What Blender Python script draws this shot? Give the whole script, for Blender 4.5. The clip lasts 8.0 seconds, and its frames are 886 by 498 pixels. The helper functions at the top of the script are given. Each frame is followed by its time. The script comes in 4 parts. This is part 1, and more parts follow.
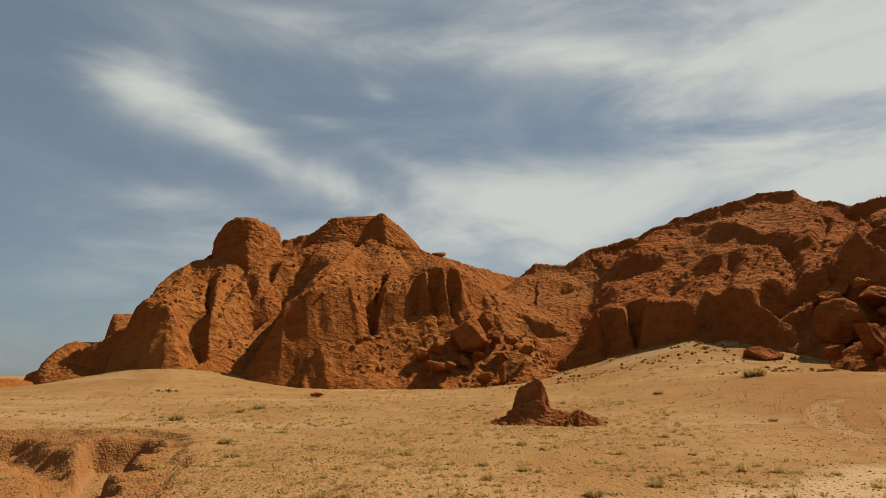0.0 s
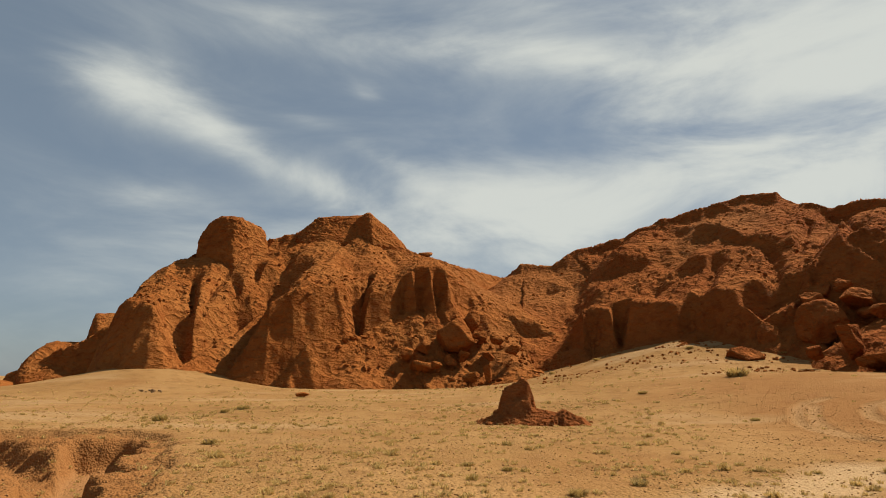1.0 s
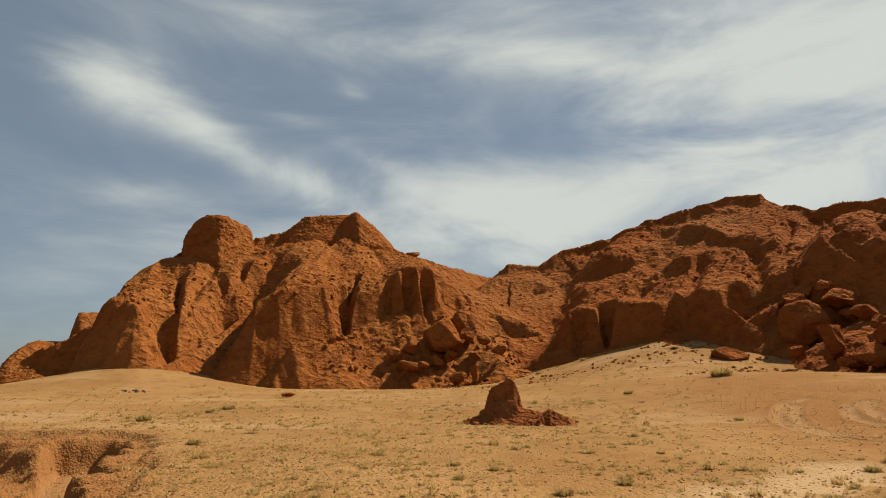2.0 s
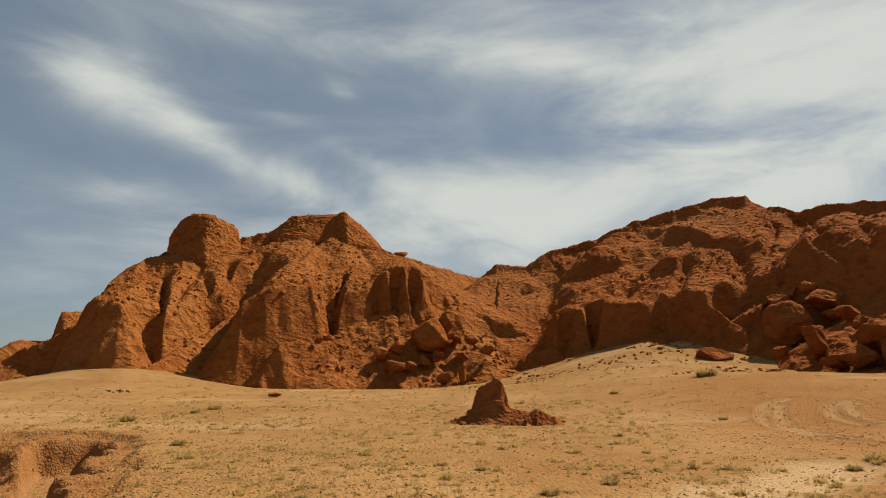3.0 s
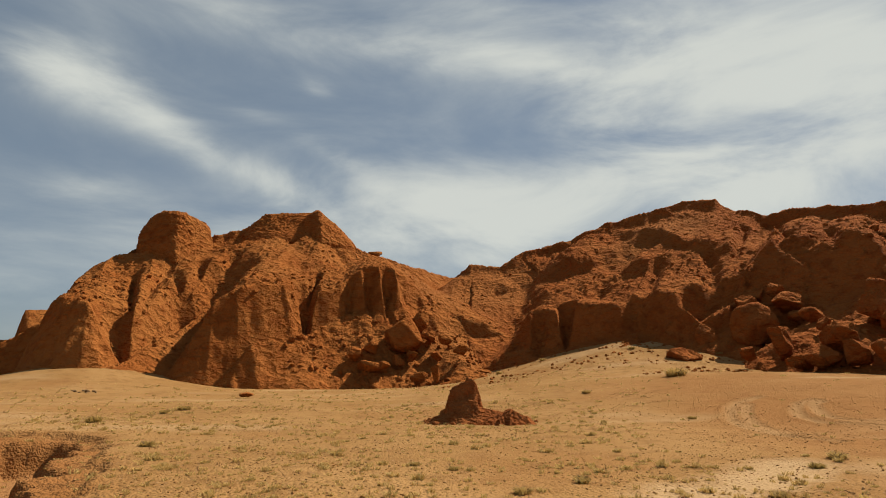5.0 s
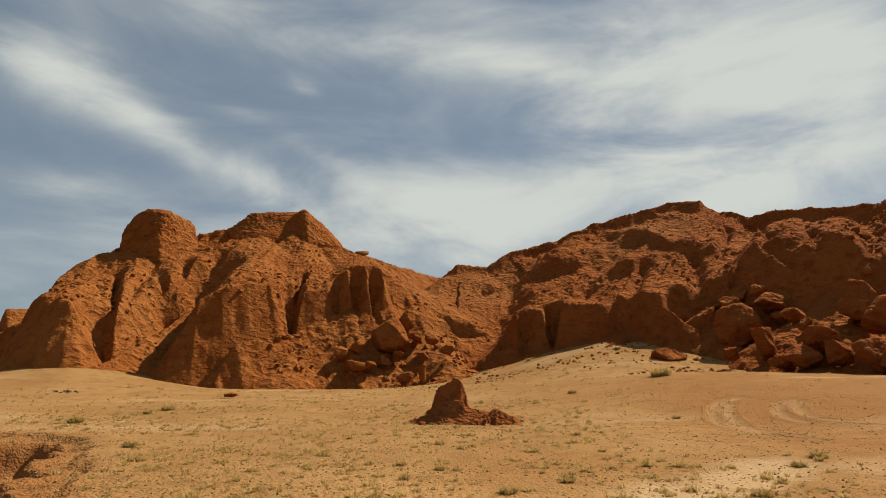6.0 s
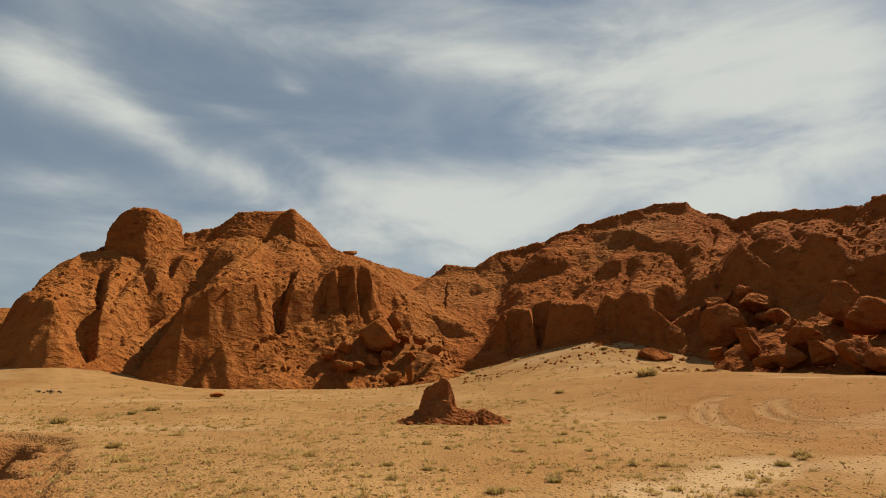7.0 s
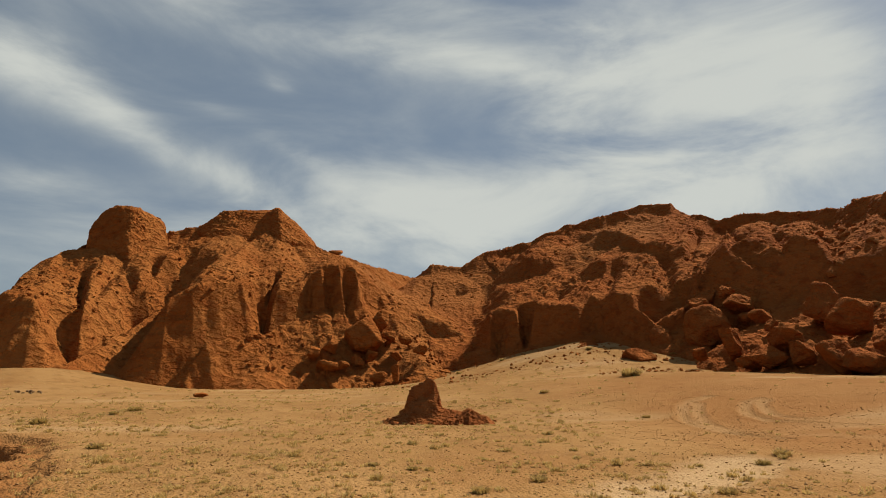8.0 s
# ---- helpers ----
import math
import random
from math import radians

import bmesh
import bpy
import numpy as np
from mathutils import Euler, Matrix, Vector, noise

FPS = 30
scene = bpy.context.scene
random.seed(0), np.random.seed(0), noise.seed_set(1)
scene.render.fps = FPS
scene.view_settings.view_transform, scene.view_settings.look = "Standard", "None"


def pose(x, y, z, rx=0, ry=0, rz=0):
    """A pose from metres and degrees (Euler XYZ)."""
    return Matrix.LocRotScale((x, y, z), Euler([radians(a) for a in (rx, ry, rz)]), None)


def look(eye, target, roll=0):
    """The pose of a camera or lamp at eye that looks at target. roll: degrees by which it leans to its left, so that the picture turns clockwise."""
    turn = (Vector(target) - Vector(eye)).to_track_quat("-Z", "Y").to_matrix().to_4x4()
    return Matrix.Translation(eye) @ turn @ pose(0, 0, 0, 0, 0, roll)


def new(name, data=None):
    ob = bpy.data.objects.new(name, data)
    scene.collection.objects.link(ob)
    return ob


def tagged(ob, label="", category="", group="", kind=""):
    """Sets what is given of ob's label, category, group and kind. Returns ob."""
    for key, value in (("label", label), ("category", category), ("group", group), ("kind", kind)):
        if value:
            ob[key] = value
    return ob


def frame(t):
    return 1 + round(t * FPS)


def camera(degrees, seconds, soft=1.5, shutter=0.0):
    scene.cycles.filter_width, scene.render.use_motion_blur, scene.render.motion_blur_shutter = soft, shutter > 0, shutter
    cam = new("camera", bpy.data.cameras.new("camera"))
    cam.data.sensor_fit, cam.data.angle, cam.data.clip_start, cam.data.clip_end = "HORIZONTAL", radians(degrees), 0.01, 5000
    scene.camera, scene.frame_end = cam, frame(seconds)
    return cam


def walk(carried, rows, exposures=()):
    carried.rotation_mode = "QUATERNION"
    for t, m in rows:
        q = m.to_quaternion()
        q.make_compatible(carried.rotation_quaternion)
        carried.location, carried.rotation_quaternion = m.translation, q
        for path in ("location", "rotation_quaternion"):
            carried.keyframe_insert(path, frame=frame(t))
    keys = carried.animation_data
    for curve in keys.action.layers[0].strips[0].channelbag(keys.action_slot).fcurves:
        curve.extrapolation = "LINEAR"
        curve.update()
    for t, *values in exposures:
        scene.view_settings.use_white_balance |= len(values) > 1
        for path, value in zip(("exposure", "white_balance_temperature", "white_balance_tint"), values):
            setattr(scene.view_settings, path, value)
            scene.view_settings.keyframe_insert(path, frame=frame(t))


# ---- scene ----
from functools import lru_cache

# the camera stands on a tripod at eye height and turns slowly to its right
EYE, TILT, LEAN = 1.6, 11.68, 0.17
cam = camera(71.33, 8.0, soft=0.95)
TURNS = [(0.0, 0.0), (0.5, 0.66), (1.0, 1.27), (1.5, 1.89), (3.0, 3.62), (3.5, 4.25), (4.0, 4.80), (4.5, 5.38),
         (6.0, 7.25), (6.5, 7.80), (7.0, 8.36), (7.5, 8.97), (8.0, 9.67)]
walk(cam, [(t, pose(0, 0, EYE, 0, 0, -a) @ pose(0, 0, 0, 90 + TILT) @ pose(0, 0, 0, 0, 0, LEAN)) for t, a in TURNS],
     ((0.0, 0.28), (1.0, 0.40), (4.0, 0.38), (7.2, 0.36), (8.0, 0.28)))

# ---------------------------------------------------------------- light
SUN_AZ, SUN_EL = 59.0, 50.0          # degrees clockwise from the y axis, degrees up
sun_data = bpy.data.lights.new("sun", "SUN")
sun_data.energy, sun_data.angle, sun_data.color = 5.0, radians(0.55), (1.0, 0.915, 0.785)
sun = new("sun", sun_data)
sun.matrix_world = look((0, 0, 0), (-math.sin(radians(SUN_AZ)) * math.cos(radians(SUN_EL)),
                                     -math.cos(radians(SUN_AZ)) * math.cos(radians(SUN_EL)), -math.sin(radians(SUN_EL))))


class Nodes:
    """A small writer of node trees."""

    def __init__(self, tree):
        self.t = tree
        tree.nodes.clear()

    def add(self, kind, ins=None, **props):
        n = self.t.nodes.new(kind)
        if "operation" in props:
            n.operation = props["operation"]
        if "use_clamp" in props:
            n.use_clamp = props["use_clamp"]
        if "noise_dimensions" in props:
            n.noise_dimensions = props["noise_dimensions"]
        if "noise_type" in props:
            n.noise_type = props["noise_type"]
        if "normalize" in props:
            n.normalize = props["normalize"]
        if "feature" in props:
            n.feature = props["feature"]
        if "interpolation_type" in props:
            n.interpolation_type = props["interpolation_type"]
        if "data_type" in props:
            n.data_type = props["data_type"]
        if "attribute_name" in props:
            n.attribute_name = props["attribute_name"]
        for k, v in (ins or {}).items():
            s = n.inputs[k]
            if isinstance(v, bpy.types.NodeSocket):
                self.t.links.new(v, s)
            else:
                s.default_value = v
        return n

    def math(self, op, a, b=0.0, c=0.0, clamp=False):
        return self.add("ShaderNodeMath", {0: a, 1: b, 2: c}, operation=op, use_clamp=clamp).outputs[0]

    def noise(self, vec, scale, detail=4.0, rough=0.55, dist=0.0):
        return self.add("ShaderNodeTexNoise", {"Vector": vec, "Scale": scale, "Detail": detail, "Roughness": rough,
                                                "Distortion": dist}).outputs[0]

    def ramp(self, v, lo, hi, smooth=True):
        return self.add("ShaderNodeMapRange", {"Value": v, "From Min": lo, "From Max": hi},
                        interpolation_type="SMOOTHSTEP" if smooth else "LINEAR").outputs[0]

    def mix(self, f, a, b):
        n = self.add("ShaderNodeMix", data_type="RGBA")
        for s, v in ((n.inputs[0], f), (n.inputs[6], a), (n.inputs[7], b)):
            if isinstance(v, bpy.types.NodeSocket):
                self.t.links.new(v, s)
            else:
                s.default_value = v if s.type == "VALUE" else (*v, 1.0)
        return n.outputs[2]


# sky: clear desert blue with thin streaks of cloud on a high layer
world = bpy.data.worlds.new("sky")
scene.world = world
world.use_nodes = True
w = Nodes(world.node_tree)
sky = w.add("ShaderNodeTexSky")
sky.sky_type, sky.sun_disc = "NISHITA", False
sky.sun_elevation, sky.sun_rotation = radians(SUN_EL), radians(SUN_AZ)
sky.altitude, sky.air_density, sky.dust_density, sky.ozone_density = 1000.0, 1.0, 2.0, 1.0
way = w.add("ShaderNodeTexCoord").outputs["Generated"]
axes = w.add("ShaderNodeSeparateXYZ", {0: way}).outputs
veil = w.add("ShaderNodeMapping", {"Vector": way, "Rotation": (0, radians(26), 0), "Scale": (0.9, 1.0, 2.6)}).outputs[0]
wisps = w.noise(veil, 3.4, 8.0, 0.58, 0.45)
broad = w.noise(way, 1.7, 3.0, 0.5, 0.4)
ahead = w.math("MAXIMUM", axes[1], 0.05)
sky_u, sky_v = w.math("DIVIDE", axes[0], ahead), w.math("DIVIDE", axes[2], ahead)


def streak(x, y, length, width, slant, amount):
    """A soft patch of high cloud about the direction (x, 1, y), drawn out along its slant."""
    c, s = math.cos(radians(slant)), math.sin(radians(slant))
    a, b = w.math("SUBTRACT", sky_u, x), w.math("SUBTRACT", sky_v, y)
    p = w.math("DIVIDE", w.math("ADD", w.math("MULTIPLY", a, c), w.math("MULTIPLY", b, s)), length)
    q = w.math("DIVIDE", w.math("SUBTRACT", w.math("MULTIPLY", b, c), w.math("MULTIPLY", a, s)), width)
    r = w.math("ADD", w.math("MULTIPLY", p, p), w.math("MULTIPLY", q, q))
    return w.math("MULTIPLY", w.math("EXPONENT", w.math("MULTIPLY", r, -1.0)), amount)


streaks = [(-0.556, 0.504, 0.102, 0.062, -13, 0.60), (-0.447, 0.458, 0.105, 0.046, -25, 0.55), (-0.345, 0.392, 0.086, 0.032, -31, 0.42), (-0.250, 0.345, 0.104, 0.032, -25, 0.40),
           (-0.165, 0.309, 0.084, 0.029, -19, 0.26), (-0.452, 0.291, 0.116, 0.028, -7, 0.30), (-0.563, 0.213, 0.077, 0.018, -5, 0.14), (-0.116, 0.486, 0.033, 0.017, -24, 0.34),
           (-0.218, 0.432, 0.047, 0.016, -14, 0.16), (-0.074, 0.361, 0.077, 0.018, -28, 0.30), (0.059, 0.572, 0.234, 0.048, -4, 0.40), (0.304, 0.551, 0.154, 0.045, -15, 0.34)]
sheets = [(0.234, 0.654, 0.320, 0.034, -1, 0.22), (0.128, 0.302, 0.254, 0.069, -5, 0.55), (0.005, 0.226, 0.285, 0.057, -3, 0.35), (0.175, 0.210, 0.194, 0.057, 1, 0.30),
           (0.452, 0.411, 0.172, 0.065, -17, 0.40), (0.748, 0.499, 0.357, 0.169, -10, 0.75), (0.633, 0.332, 0.302, 0.093, 2, 0.60), (0.926, 0.646, 0.189, 0.165, 3, 0.45),
           (0.496, 0.588, 0.125, 0.081, -19, 0.30), (-0.277, 0.614, 0.235, 0.054, -10, 0.24), (-0.501, 0.125, 0.222, 0.079, 1, 0.26), (-0.313, 0.219, 0.180, 0.037, -3, 0.20)]
patch = w.math("MULTIPLY", broad, 0.10)
for x, y, *form in streaks + sheets:
    patch = w.math("ADD", patch, streak(x, y, *form))
cover = w.math("ADD", w.math("MULTIPLY", patch, w.math("ADD", w.math("MULTIPLY", wisps, 2.3), -0.35)), w.math("MULTIPLY", wisps, 0.55))
cloud = w.math("MULTIPLY", w.ramp(cover, 0.20, 1.12), 0.90)
blue = w.add("ShaderNodeVectorMath", {0: sky.outputs[0], "Scale": 0.075}, operation="SCALE").outputs[0]
haze = w.mix(0.58, blue, (0.235, 0.292, 0.335))
hue = w.mix(cloud, haze, (0.68, 0.70, 0.645))
back = w.add("ShaderNodeBackground", {"Color": hue, "Strength": 0.76})
w.add("ShaderNodeOutputWorld", {"Surface": back.outputs[0]})

# ---------------------------------------------------------------- noise and meshes
RNG = np.random.default_rng(7)
PERM = np.tile(RNG.permutation(512), 2)
GRAD = RNG.normal(size=(512, 3))
GRAD /= np.linalg.norm(GRAD, axis=1)[:, None]


def perlin(p):
    """Gradient noise at an n x 3 array of places, about -0.7 to 0.7."""
    i = np.floor(p).astype(np.int64)
    f = p - i
    i &= 511
    u = f * f * f * (f * (f * 6 - 15) + 10)
    out = np.zeros(len(p))
    for cx in (0, 1):
        wx = u[:, 0] if cx else 1 - u[:, 0]
        hx = PERM[(i[:, 0] + cx) & 511]
        for cy in (0, 1):
            wy = wx * (u[:, 1] if cy else 1 - u[:, 1])
            hy = PERM[(hx + i[:, 1] + cy) & 511]
            for cz in (0, 1):
                g = GRAD[PERM[(hy + i[:, 2] + cz) & 511]]
                d = g[:, 0] * (f[:, 0] - cx) + g[:, 1] * (f[:, 1] - cy) + g[:, 2] * (f[:, 2] - cz)
                out += wy * (u[:, 2] if cz else 1 - u[:, 2]) * d
    return out


def fbm(p, size, octaves=4, gain=0.5, ridged=False):
    """Layered noise whose largest forms are about size metres."""
    p = np.asarray(p, float) / size
    out, amp = np.zeros(len(p)), 1.0
    for k in range(octaves):
        n = perlin(p * 2.03 ** k + 17.3 * k)
        out += amp * ((0.5 - 2 * np.abs(n)) if ridged else n)
        amp *= gain
    return out


def crust(p):
    """Weathered rock skin: lumps, ridges and creases at several sizes, flattened along the beds, rougher in some places."""
    p = p * (1.0, 1.0, 1.35) + 0.35 * np.stack([perlin(p / 1.3 + 5), perlin(p / 1.3 + 25), perlin(p / 1.3 + 45)], 1)
    out = 0.45 * fbm(p, 3.4, 2)
    place = np.clip(0.75 + 1.5 * perlin(p / 6.0 + 3.3), 0.25, 1.3)
    for size, amp, sign in ((2.4, 0.30, 1), (1.25, 0.30, -1), (0.66, 0.44, 1), (0.36, 0.30, -1), (0.22, 0.10, 1)):
        out += place * amp * sign * (2.2 * np.abs(perlin(p / size + 9.1 * size)) - 0.45)
    return out


def smoothstep(a, b, x):
    t = np.clip((x - a) / (b - a), 0, 1)
    return t * t * (3 - 2 * t)


def mesh_from(name, verts, faces, material, smooth=True):
    me = bpy.data.meshes.new(name)
    verts, faces = np.asarray(verts, np.float32), np.asarray(faces, np.int32)
    k = faces.shape[1]
    me.vertices.add(len(verts))
    me.vertices.foreach_set("co", verts.ravel())
    me.loops.add(faces.size)
    me.loops.foreach_set("vertex_index", faces.ravel())
    me.polygons.add(len(faces))
    me.polygons.foreach_set("loop_start", np.arange(0, faces.size, k, dtype=np.int32))
    me.polygons.foreach_set("use_smooth", np.full(len(faces), smooth))
    me.update(calc_edges=True)
    me.materials.append(material)
    return me


def grid_faces(nx, ny):
    i = np.arange(nx * ny).reshape(ny, nx)
    return np.stack([i[:-1, :-1], i[:-1, 1:], i[1:, 1:], i[1:, :-1]], -1).reshape(-1, 4)


def grid_normals(v, nx, ny):
    g = v.reshape(ny, nx, 3)
    n = np.cross(np.gradient(g, axis=1), np.gradient(g, axis=0)).reshape(-1, 3)
    return n / np.maximum(np.linalg.norm(n, axis=1), 1e-9)[:, None]


def ground_height(x, y):
    """The lie of the land: a flat pan, a bench that rises on one side, and fans of scree below the cliffs."""
    x, y = np.asarray(x, float), np.asarray(y, float)
    h = 0.45 * smoothstep(24, 56, y)
    h = h + 1.75 * smoothstep(20, 42, 0.5 * x + 0.87 * y) * smoothstep(-4, 24, x)
    h = h + 3.2 * smoothstep(41, 60, y) * smoothstep(6, 26, x)
    h = h + 4.5 * smoothstep(58, 80, y) * np.exp(-((x - 9.5) / 7.0) ** 2)
    h = h + 2.3 * smoothstep(40, 58, y) * np.exp(-((x + 24.0) / 8.0) ** 2)
    return h


# ---------------------------------------------------------------- materials
def earth(name, base, dark, pale, grain=1.0, bump=0.5, strata=0.0, speckle=0.0, rough=0.95, soil=False):
    """Dry earth or soft sandstone: broad tint, stains, grain and fine relief, in metres."""
    m = bpy.data.materials.new(name)
    m.use_nodes = True
    k = Nodes(m.node_tree)
    pos = k.add("ShaderNodeNewGeometry").outputs["Position"]
    big = k.noise(pos, 0.16 * grain, 3.0)
    mid = k.noise(pos, 1.1 * grain, 4.0, 0.55)
    fine = k.noise(pos, 11.0 * grain, 4.0, 0.65)
    col = k.mix(k.ramp(big, 0.36, 0.66), base, pale)
    col = k.mix(k.math("MULTIPLY", k.ramp(mid, 0.47, 0.70), 0.65), col, dark)
    col = k.mix(k.math("MULTIPLY", k.ramp(fine, 0.52, 0.72), 0.4), col, dark)
    if strata:
        z = k.add("ShaderNodeSeparateXYZ", {0: pos}).outputs[2]
        bend = k.math("ADD", k.math("MULTIPLY", z, 1.0), k.math("MULTIPLY", big, 3.0))
        lines = k.add("ShaderNodeTexNoise", {"W": bend, "Scale": 1.1, "Detail": 4.0}, noise_dimensions="1D").outputs[0]
        col = k.mix(k.math("MULTIPLY", k.ramp(lines, 0.45, 0.65), strata), col, pale)
    if speckle:
        cells = k.add("ShaderNodeTexVoronoi", {"Vector": pos, "Scale": 17.0})
        pick = k.math("MULTIPLY", k.ramp(cells.outputs[0], 0.30, 0.16), k.ramp(mid, 0.35, 0.6))
        shade = k.mix(k.add("ShaderNodeSeparateColor", {0: cells.outputs[1]}).outputs[0], dark, (0.39, 0.265, 0.155))
        col = k.mix(k.math("MULTIPLY", pick, speckle), col, shade)
    if soil:
        col = k.mix(k.math("MULTIPLY", k.add("ShaderNodeAttribute", attribute_name="bare").outputs["Fac"], 0.85), col, k.mix(mid, (0.2301, 0.08424, 0.02418), (0.2769, 0.1217, 0.039)))
        col = k.mix(k.math("MULTIPLY", k.add("ShaderNodeAttribute", attribute_name="dust").outputs["Fac"], 0.85), col, (0.43, 0.28, 0.14))
    bed = k.add("ShaderNodeMapping", {"Vector": pos, "Scale": (1.0, 1.0, 1.5)}).outputs[0]
    eroded = k.add("ShaderNodeTexNoise", {"Vector": bed, "Scale": 0.75 * grain, "Detail": 5.0, "Roughness": 0.62, "Lacunarity": 2.2, "Offset": 0.9, "Gain": 1.2},
                   noise_type="RIDGED_MULTIFRACTAL", normalize=True).outputs[0]
    chips = k.add("ShaderNodeTexVoronoi", {"Vector": bed, "Scale": 2.6 * grain, "Detail": 2.0, "Roughness": 0.7, "Lacunarity": 2.3}).outputs[0]
    relief = k.math("ADD", k.math("MULTIPLY", mid, 0.25), k.math("ADD", k.math("MULTIPLY", fine, 0.05), k.math("ADD", k.math("MULTIPLY", eroded, 0.42), k.math("MULTIPLY", chips, -0.26))))
    if soil:
        grit = k.add("ShaderNodeTexVoronoi", {"Vector": pos, "Scale": 14.0, "Detail": 1.0}).outputs[0]
        relief = k.math("ADD", k.math("MULTIPLY", mid, 0.15), k.math("ADD", k.math("MULTIPLY", fine, 0.10), k.math("MULTIPLY", grit, -0.10)))
    nor = k.add("ShaderNodeBump", {"Height": relief, "Strength": bump, "Distance": 0.4 / grain}).outputs[0]
    if not soil:
        # smooth patches of the slopes take an even orange tint of their own
        col = k.mix(k.math("MULTIPLY", k.add("ShaderNodeAttribute", attribute_name="calm_tint").outputs["Fac"], 0.8), col, k.mix(mid, (0.2808, 0.1014, 0.02652), (0.351, 0.1443, 0.04056)))
        # creases between chips are darkened in the colour, where their shade falls
        col = k.mix(k.math("MULTIPLY", k.ramp(chips, 0.55, 0.95), 0.3), col, dark)
    bsdf = k.add("ShaderNodeBsdfPrincipled", {"Base Color": col, "Roughness": rough, "Normal": nor})
    bsdf.inputs["Specular IOR Level"].default_value = 0.02
    k.add("ShaderNodeOutputMaterial", {"Surface": bsdf.outputs[0]})
    return m


ROCK = earth("red_sandstone", (0.312, 0.103, 0.0234), (0.195, 0.05148, 0.0117), (0.3666, 0.1404, 0.03588), 1.0, 1.0, 0.2)
# same stone for the shaded cliff and heap, some shade put into its colour
ROCK_SHADED = earth("shaded_red_sandstone", (0.2925, 0.08892, 0.02028), (0.1833, 0.04524, 0.01092), (0.351, 0.1209, 0.02964), 1.0, 1.0, 0.2)
MOUND = earth("mound_earth", (0.2808, 0.0897, 0.02496), (0.1872, 0.05148, 0.01482), (0.3354, 0.1287, 0.039), 2.2, 0.9, 0.0)
SAND = earth("desert_sand", (0.2886, 0.1529, 0.05304), (0.2067, 0.09984, 0.03198), (0.3432, 0.1911, 0.07176), 1.0, 0.75, 0.0, 0.95, soil=True)


# ---------------------------------------------------------------- helpers for things
def part(name, me, parent, label="", kind=""):
    ob = new(name, me)
    ob.parent = parent
    return tagged(ob, label, kind=kind)


@lru_cache(None)
def ball(level):
    bm = bmesh.new()
    bmesh.ops.create_icosphere(bm, subdivisions=level, radius=1.0)
    v = np.array([p.co for p in bm.verts])
    f = np.array([[p.index for p in q.verts] for q in bm.faces])
    bm.free()
    return v / np.linalg.norm(v, axis=1)[:, None], f


def rock_mesh(name, size, seed, material, level=4, cuts=9, sharp=9.0, rough=0.10, grain=0.35, taper=0.0, box=0.0):
    """A weathered rock: a rounded polytope of random or box-like faces with layered noise on it. size: half axes in metres."""
    rng = np.random.default_rng(seed)
    d, f = ball(level)
    n = rng.normal(size=(cuts, 3))
    n /= np.linalg.norm(n, axis=1)[:, None]
    off = rng.uniform(0.58, 0.95, cuts)
    if box:
        b = np.vstack([np.eye(3), -np.eye(3)]) + rng.normal(size=(6, 3)) * 0.10
        n, off = np.vstack([n, b]), np.concatenate([off * 1.15 + 0.15 * box, np.full(6, 0.78)])
    k = np.clip((d @ n.T) / off, 0, None)
    r = 0.84 / ((k ** sharp).sum(1) + 0.0005) ** (1 / sharp)
    size = np.asarray(size, float)
    v = d * r[:, None] * size
    s = size.mean()
    nrm = d / size
    nrm /= np.linalg.norm(nrm, axis=1)[:, None]
    q = v + seed * 13.7
    v = v + nrm * (s * rough * (0.7 * fbm(q, s * 0.9, 3) + 0.55 * crust(q / (s * 0.8))))[:, None]
    if taper:
        t = 1 - taper * (v[:, 2] / size[2] + 1) / 2
        v[:, 0] *= t
        v[:, 1] *= t
    return mesh_from(name, v, f, material)


def hewn(name, corners, material, level=5, sharp=22.0, rough=0.12, seed=0, fine=1.0, sink=1.5):
    """A solid of the given corners with worn edges and a crusted skin; its mesh is in world places."""
    pts = np.array(corners, float)
    low = pts[pts[:, 2] < pts[:, 2].mean()]
    pts = np.vstack([pts, low - (0, 0, sink)])
    mid = pts.mean(0)
    bm = bmesh.new()
    for p in pts:
        bm.verts.new(p - mid)
    bmesh.ops.convex_hull(bm, input=list(bm.verts))
    bm.normal_update()
    n, off = [], []
    for f in bm.faces:
        a, b = np.array(f.normal), f.normal.dot(f.calc_center_median())
        if b < 0:
            a, b = -a, -b
        if f.calc_area() > 0.02 and not any(np.dot(a, c) > 0.995 for c in n):
            n.append(a)
            off.append(max(b, 0.15))
    bm.free()
    d, faces = ball(level)
    # directions spread to the solid's own proportions
    ext = np.ptp(pts, axis=0)
    d = d * ext
    d /= np.linalg.norm(d, axis=1)[:, None]
    k = np.clip((d @ np.array(n).T) / np.array(off), 0, None)
    top = k.max(1)
    r = 1 / (top * ((k / top[:, None]) ** sharp).sum(1) ** (1 / sharp))
    v = d * r[:, None] + mid
    nrm = np.array(n)[np.argmax(k, 1)]
    v = v + nrm * (rough * crust(v + seed * 7.7))[:, None]
    v = v + d * (0.4 * rough * fine * crust(v * 2.9 + seed))[:, None]
    return mesh_from(name, v, faces, material)


